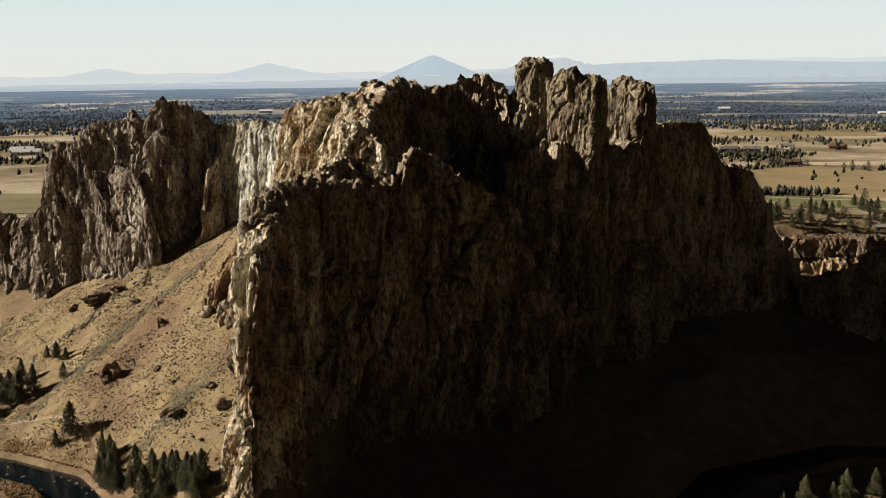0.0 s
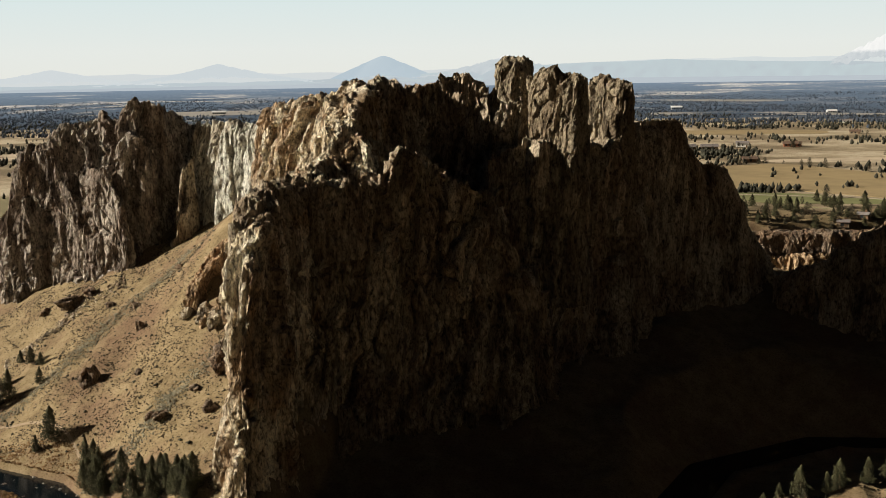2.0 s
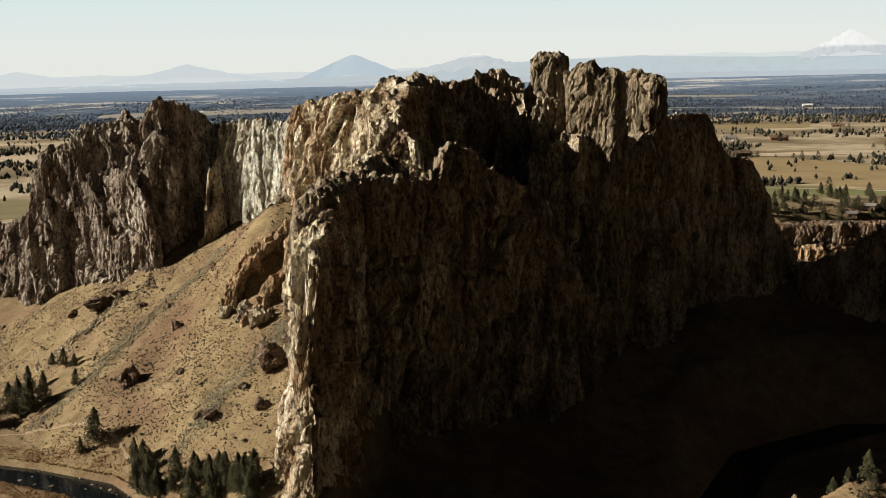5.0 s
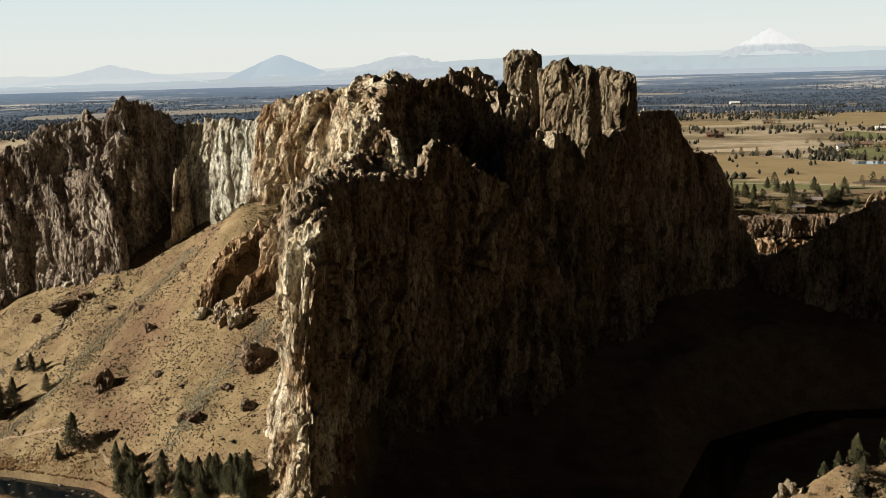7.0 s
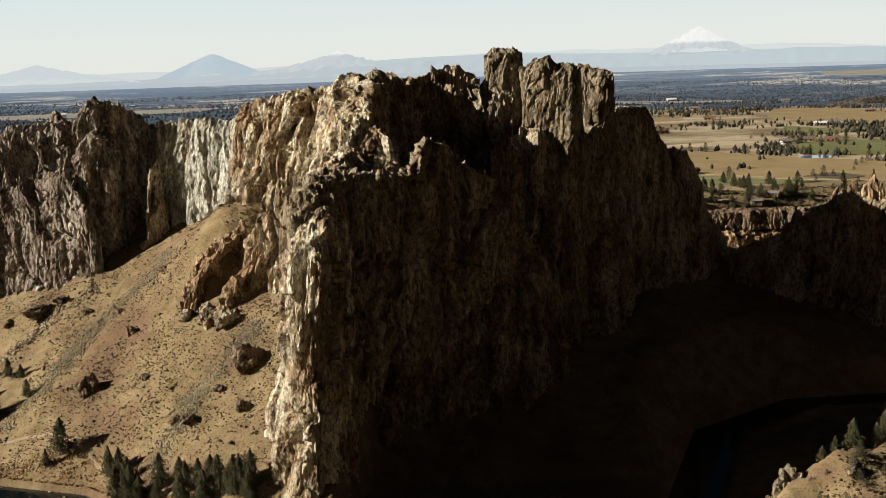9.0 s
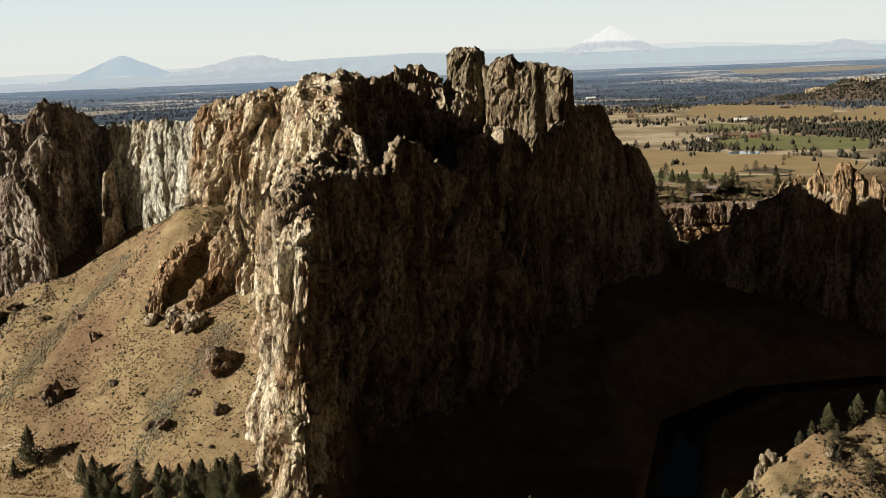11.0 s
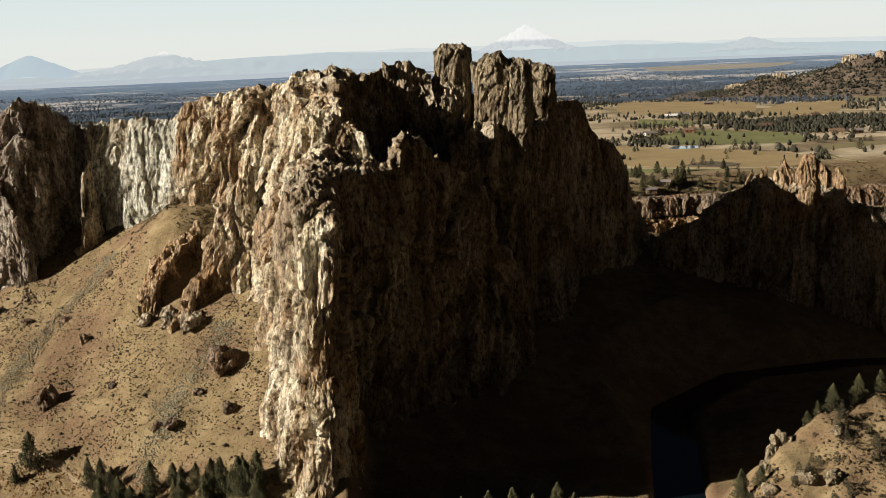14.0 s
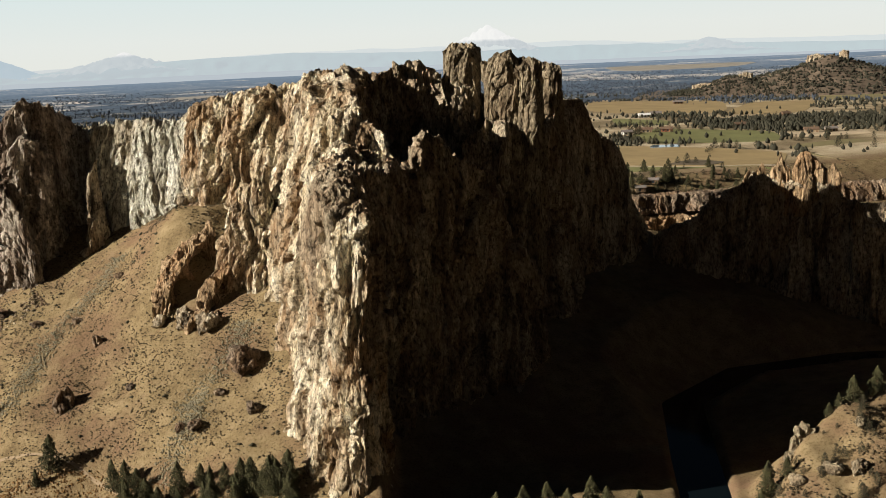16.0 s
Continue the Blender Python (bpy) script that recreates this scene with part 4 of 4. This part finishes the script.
scatter("dark_scrub", 500, (-215, -45, 285, 480, hillside), 0.65, FOLIAGE, "small dark green bushes on the slope", "scrub", 4, -0.1, patch=26)
scatter("riverside_brush", 16000, (-235, -60, 270, 420, lambda x, y: (river_distance(x, y) > 9) & (river_distance(x, y) < 18)), 0.42, RUSTBRUSH, "rusty orange brush along the river bank", "scrub", 5, 0.1)
scatter("sagebrush", 6000, (20, 150, 200, 249, lambda x, y: x > 25), 0.42, SAGE, "low sagebrush on the near rocky slope", "scrub", 6)
scatter("sagebrush", 2600, (120, 400, 545, 592, lambda x, y: y > 545), 0.6, SAGE, "scrub along the canyon rim", "scrub", 8, patch=30)


def boulder(x, y, size, seed, label, mat, stretch=(1, 1, 1), group="", name="boulder", z=None):
    """A broken block of rock half sunk in the slope."""
    bm = bmesh.new()
    bmesh.ops.create_icosphere(bm, subdivisions=4 if size > 2 else 3, radius=1.0)
    p = np.array([v.co for v in bm.verts])
    d = 1 + 0.5 * facets(p * 1.1 + seed * 3.1, seed, 0.9) + 0.22 * facets(p * 2.6 + seed, seed + 1, 0.9) + 0.08 * perlin(p * 6, seed)
    q = p * d[:, None] * np.array(stretch) * size
    for v, c in zip(bm.verts, q):
        v.co = c
    me = bpy.data.meshes.new(name)
    bm.to_mesh(me)
    bm.free()
    me.materials.append(mat)
    ob = new(name, me)
    ob.location = (x, y, (ground_z(x, y) if z is None else z) + 0.2 * size)
    ob.rotation_euler = (0, 0, seed * 1.3)
    return tagged(ob, label, "rock", group)


# The dark block at (-70, 351) stands in for a shaded hollow by the prow.
for k, (x, y, sz, st) in enumerate([(-124, 383, 3.6, (0.9, 0.8, 1.2)), (-82, 386, 3.4, (1.2, 0.9, 0.9)), (-90, 391, 2.4, (1, 1, 1)), (-90, 339, 2.2, (1.5, 0.9, 0.7)), (-94, 342, 1.6, (1, 1, 0.8)),
                                   (-146, 446, 3.8, (1.5, 0.8, 0.7)), (-140, 448, 2.8, (1.2, 0.8, 0.8)), (-151, 450, 2.2, (1.3, 0.8, 0.7)), (-161, 455, 2.6, (1.2, 0.9, 0.6)), (-110, 403, 2.0, (0.8, 0.8, 1.3)),
                                   (-76, 377, 4.2, (1, 1, 1)), (-70, 351, 4.5, (1.1, 1.3, 1.1)), (-82, 384, 3.2, (1, 1, 1)), (-98, 424, 1.8, (1, 1, 0.8)), (-80, 346, 1.6, (1.2, 1, 0.8)), (-115, 420, 1.7, (1, 1, 0.9)),
                                   (-128, 432, 2.0, (1.3, 0.8, 0.7)), (-104, 372, 1.3, (1, 1, 1)), (-73, 332, 2.2, (1, 1, 1))]):
    boulder(x, y, sz, 300 + k, "dark weathered rock outcrop on the golden slope", BROWN_SHADE_ROCK if k in (1, 2, 10, 12) else BASALT, st, "outcrops on the slope", "outcrop")
for k, (x, y, sz, st) in enumerate([(61, 247, 2.0, (0.8, 0.8, 1.5)), (63.5, 247.5, 2.3, (0.9, 0.8, 1.7)), (58, 246, 1.6, (1, 0.8, 1.1)), (66, 247, 1.6, (1, 1, 1)), (76, 238, 1.6, (1.2, 1, 0.8)), (60, 232, 2.2, (1.4, 1, 0.9)), (66, 228, 2.4, (1.3, 1, 0.9)), (52, 236, 1.9, (1.2, 1, 0.9)), (90, 232, 1.4, (1, 1, 0.8))]):
    boulder(x, y, sz, 340 + k, "brown broken tuff crag on the near slope", SPIRE, st, "crags on the near slope", "crag")
for k in range(26):
    x, y = [(-150 + 44 * k / 25), 352 - 42 * (k / 25) ** 1.3]
    boulder(x + rng.uniform(-7, 7), y + rng.uniform(-6, 6), rng.uniform(0.25, 0.7), 360 + k, "grey river boulder at the water's edge", GREYROCK, (1, 1, 0.7), "boulders in the river", z=47.8)


def stones(count, ax, ay, bx, by, width, size, mat, label, seed):
    """Loose stones along a gully."""
    r = np.random.default_rng(seed)
    t = r.uniform(0, 1, count)
    o = r.normal(0, width, count)
    L = math.hypot(bx - ax, by - ay)
    x = ax + (bx - ax) * t - (by - ay) / L * o + 2.5 * np.sin(t * 11)
    y = ay + (by - ay) * t + (bx - ax) / L * o
    s = size * r.uniform(0.4, 1.0, count) ** 1.5 * 1.5
    v, f = clumps(np.stack([x, y, ground_height(x, y) + s * 0.15], 1), s, r, 0.7, 0.4)
    return tagged(new("talus", soup("talus", v, f, mat)), label, "stones", kind="stuff")


TALUS = plain_material("grey_talus", (0.165, 0.148, 0.102), 0.95, 0.4, 0.5)
stones(2400, -96, 440, -158, 385, 2.8, 0.36, TALUS, "grey green loose stones down a gully", 61)
stones(2400, -66, 368, -108, 326, 3.0, 0.36, TALUS, "pale loose stones down a gully under the cliff", 62)
stones(500, -125, 446, -168, 430, 2.5, 0.6, BROWN_SHADE_ROCK, "dark broken stones across the slope", 63)
stones(3200, 150, 560, 290, 542, 7.0, 0.9, ORANGE, "sunlit orange talus below the canyon rim", 64)


def trail(points, width, label):
    p, _ = resample([(*q, 0) for q in points], 1.5)
    t = np.gradient(p[:, :2], axis=0)
    t /= np.linalg.norm(t, axis=1)[:, None]
    P = np.zeros((len(p), 3, 3))
    for j, o in enumerate((-1, 0, 1)):
        x, y = p[:, 0] - t[:, 1] * o * width / 2, p[:, 1] + t[:, 0] * o * width / 2
        P[:, j] = np.stack([x, y, ground_height(x, y) + 0.12], 1)
    return tagged(new("path", grid_mesh("path", P, plain_material("trodden_dirt", (0.27, 0.205, 0.135), 0.95, 0.2, 0.5), True)), label, "path", kind="structure")


trail([(-200, 392), (-165, 386), (-145, 377), (-135, 370), (-124, 356), (-114, 340), (-100, 322), (-85, 304)], 0.9, "pale dirt hiking trail along the foot of the slope")

# ---------------------------------------------------------------- houses on the plain
WALLS = {"tan": plain_material("tan_stucco", (0.33, 0.25, 0.17), 0.9, 0.1, 0.5), "white": plain_material("white_siding", (0.72, 0.71, 0.68), 0.7, 0.06, 0.5),
         "brown": plain_material("brown_timber", (0.16, 0.10, 0.06), 0.9, 0.2, 0.5), "red": plain_material("rust_red_boards", (0.30, 0.12, 0.07), 0.9, 0.15, 0.5)}
ROOFS = {"grey": plain_material("grey_shingles", (0.17, 0.15, 0.14), 0.9, 0.15, 0.5), "brown": plain_material("brown_shingles", (0.13, 0.085, 0.06), 0.9, 0.15, 0.5),
         "metal": plain_material("pale_metal_roof", (0.66, 0.66, 0.66), 0.5, 0.05, 0.5)}
PANE, _pn, _pl, _pb = material("dark_glass")
_pb.inputs["Base Color"].default_value = (0.02, 0.025, 0.03, 1)
_pb.inputs["Roughness"].default_value = 0.1


def part(name, bm, mat, parent, label=""):
    me = bpy.data.meshes.new(name)
    bm.normal_update()
    bm.to_mesh(me)
    bm.free()
    me.materials.append(mat)
    ob = new(name, me)
    ob.parent = parent
    return tagged(ob, label)


def box(sx, sy, sz, at):
    bm = bmesh.new()
    bmesh.ops.create_cube(bm, size=1, matrix=Matrix.Translation(at) @ Matrix.Diagonal((sx, sy, sz, 1)))
    return bm


def house(x, y, turn, w, d, h, wall, roof, label, chimney=True):
    root = new("house")
    k = 0.45 if y < 600 else 0.66
    w, d, h = w * k, d * k, h * k
    root.matrix_basis = pose(x, y, ground_z(x, y) - 0.2, 0, 0, turn)
    part("wall", box(w, d, h, (0, 0, h / 2)), WALLS[wall], root)
    bm = bmesh.new()
    rise, over = d * 0.3, 0.7
    v = [bm.verts.new(c) for c in ((-w / 2 - over, -d / 2 - over, h - 0.2), (w / 2 + over, -d / 2 - over, h - 0.2), (w / 2 + over, d / 2 + over, h - 0.2), (-w / 2 - over, d / 2 + over, h - 0.2), (-w / 2 - over, 0, h + rise), (w / 2 + over, 0, h + rise))]
    for f in ((0, 1, 5, 4), (2, 3, 4, 5), (3, 0, 4), (1, 2, 5), (3, 2, 1, 0)):
        bm.faces.new([v[i] for i in f])
    part("roof", bm, ROOFS[roof], root)
    if chimney:
        part("chimney", box(1.2, 1.2, rise + 1.6, (w * 0.22, d * 0.1, h + rise * 0.7)), WALLS["brown"], root)
    for k in range(max(int(w / 4), 1)):
        part("window", box(1.7, 0.2, 1.5, (-w / 2 + 2.4 + 4 * k, -d / 2 - 0.02, h * 0.55)), PANE, root)
    part("window", box(0.2, 1.6, 1.5, (-w / 2 - 0.02, 0, h * 0.55)), PANE, root)
    part("door", box(1.2, 0.2, 2.1, (w / 2 - 1.6, -d / 2 - 0.03, 1.15)), WALLS["brown"], root)
    return tagged(root, label, "house", "houses on the plain")


for x, y, turn, w, d, h, wl, rf, label in [
    (228, 574, 20, 13, 9, 7, "tan", "grey", "tan gabled lodge on the canyon rim"), (241, 578, 40, 12, 9, 6, "brown", "grey", "brown gabled lodge on the canyon rim"), (235, 566, 70, 11, 8, 5, "brown", "brown", "dark timber lodge on the canyon rim"),
    (222, 566, -10, 9, 7, 5, "tan", "brown", "small tan lodge on the canyon rim"),
    (451, 900, 30, 22, 10, 5, "tan", "brown", "long tan ranch house among junipers"), (425, 890, 10, 14, 9, 5, "white", "grey", "white ranch house among junipers"), (470, 890, 40, 16, 10, 5, "red", "brown", "rust red barn among junipers"),
    (540, 772, 35, 18, 10, 5, "tan", "brown", "tan ranch house beside a sandy yard"), (556, 765, 20, 15, 9, 5, "tan", "grey", "tan house beside a sandy yard"), (548, 879, 10, 17, 10, 5, "brown", "brown", "brown ranch house by the pasture"),
    (600, 1097, 25, 18, 11, 5, "tan", "grey", "tan ranch house among dark junipers"), (679, 966, 0, 16, 10, 5, "brown", "brown", "brown house among dark junipers"), (576, 1085, 15, 20, 10, 5, "white", "metal", "white long barn among junipers"),
    (273, 1057, 0, 26, 12, 6, "brown", "grey", "dark lodge building in the woods"), (295, 1055, 10, 24, 12, 6, "tan", "grey", "tan lodge building in the woods"), (339, 1090, 20, 18, 11, 6, "white", "grey", "white house in the woods"),
    (289, 916, 5, 18, 10, 5, "brown", "brown", "low brown house at the field's edge"), (387, 1081, 15, 26, 11, 5, "red", "brown", "rust red ranch house in the woods"), (514, 2016, 10, 30, 14, 7, "white", "metal", "white farm shed far on the plain"),
    (778, 1301, 20, 20, 10, 5, "brown", "grey", "brown farmhouse by the tan field"), (1031, 1587, 15, 34, 14, 7, "white", "metal", "white barn below the rocky butte"), (525, 1253, 25, 18, 10, 5, "tan", "brown", "tan farmhouse among trees"),
    (-434, 1130, -8, 42, 14, 6, "white", "metal", "long white shed beyond the cliff"), (-452, 1165, -8, 36, 14, 6, "white", "metal", "white shed beyond the cliff"), (-351, 2160, 0, 40, 14, 7, "white", "metal", "very long white warehouse far on the plain"),
    (620, 1500, 20, 20, 10, 5, "white", "grey", "white farmhouse far on the plain"), (880, 1700, 20, 22, 11, 5, "white", "grey", "white farmhouse in far woods"), (740, 1850, 10, 24, 12, 6, "white", "metal", "pale shed in far woods"),
]:
    house(x, y, -turn, w, d, h, wl, rf, label, d < 12)
    if y < 1300:
        for _ in range(3):
            a = rng.uniform(0, math.tau)
            plant(JUNIPERS, x + 13 * math.cos(a), y + 11 * math.sin(a) - 2, rng.uniform(0.6, 1.0), "dark juniper beside a house", "junipers round the houses")

# ---------------------------------------------------------------- rocky butte on the plain
def butte():
    root = new("rocky_hill")
    root.location = (0, 0, 0)
    cx, cy, away = 1152, 1406, math.radians(43)
    u, v = np.meshgrid(np.linspace(-1.5, 1.7, 170), np.linspace(-1.25, 1.25, 120), indexing="ij")
    q = np.stack([u.ravel() * 4, v.ravel() * 4, 0 * u.ravel()], 1)
    n = fbm(q, 6, 5).reshape(u.shape)
    side = np.exp(-((u + 0.72) / 0.3) ** 2) * 0.42
    h = np.clip(np.maximum(1 - np.hypot(u * 1.0, v * 1.05) ** 0.8, side * (1 - (v * 1.3) ** 2)), -0.06, 1)
    z = 100 + 57 * h + 5 * n * smooth(0.0, 0.3, h)
    P = np.stack([cx + 200 * (u * math.cos(away) + v * math.sin(away)), cy + 200 * (-u * math.sin(away) + v * math.cos(away)), z - 6 * (h <= 0)], -1)
    slope = new("slope", grid_mesh("slope", P, plain_material("stony_brown_slope", (0.108, 0.083, 0.062), 0.95, 0.5, 0.06), True))
    slope.parent = root
    r = np.random.default_rng(12)
    k = r.integers(0, u.size, 10000)
    p = P.reshape(-1, 3)[k] + r.uniform(-2, 2, (10000, 3)) * (1, 1, 0)
    p = p[p[:, 2] > 100.5]
    sz = r.uniform(1.0, 2.6, len(p))
    vv, ff = clumps(p + np.stack([0 * sz, 0 * sz, sz * 0.6], 1), sz, r, 1.0)
    bush = new("juniper_scrub", soup("juniper_scrub", vv, ff, FAR_WOOD))
    bush.parent = root
    tagged(bush, "dark juniper scrub", kind="stuff")
    for name, du, dv, top, w, ln, sd in (("crag", 0.10, 0.0, 162, 7, 16, 1), ("crag", -0.12, 0.0, 157, 8, 26, 2), ("crag", -0.66, -0.1, 132, 8, 24, 3), ("crag", -0.98, -0.2, 117, 8, 40, 4), ("crag", -0.45, -0.1, 128, 6, 14, 5)):
        x0, y0 = cx + 200 * (du * math.cos(away) + dv * math.sin(away)), cy + 200 * (-du * math.sin(away) + dv * math.cos(away))
        dx, dy = math.cos(away) * ln / 2, -math.sin(away) * ln / 2
        fin(root, name, [(x0 - dx, y0 - dy, top - 3, w, w), (x0, y0, top, w, w), (x0 + dx, y0 + dy, top - 2, w, w)], BROWN_SHADE_ROCK, "tan rocky crag", base=top - 22, top=0.6, ends=4, amp=0.5, seed=400 + 9 * sd, step=1.2)
    return tagged(root, "brown rocky butte dotted with junipers on the plain", "hill")


butte()
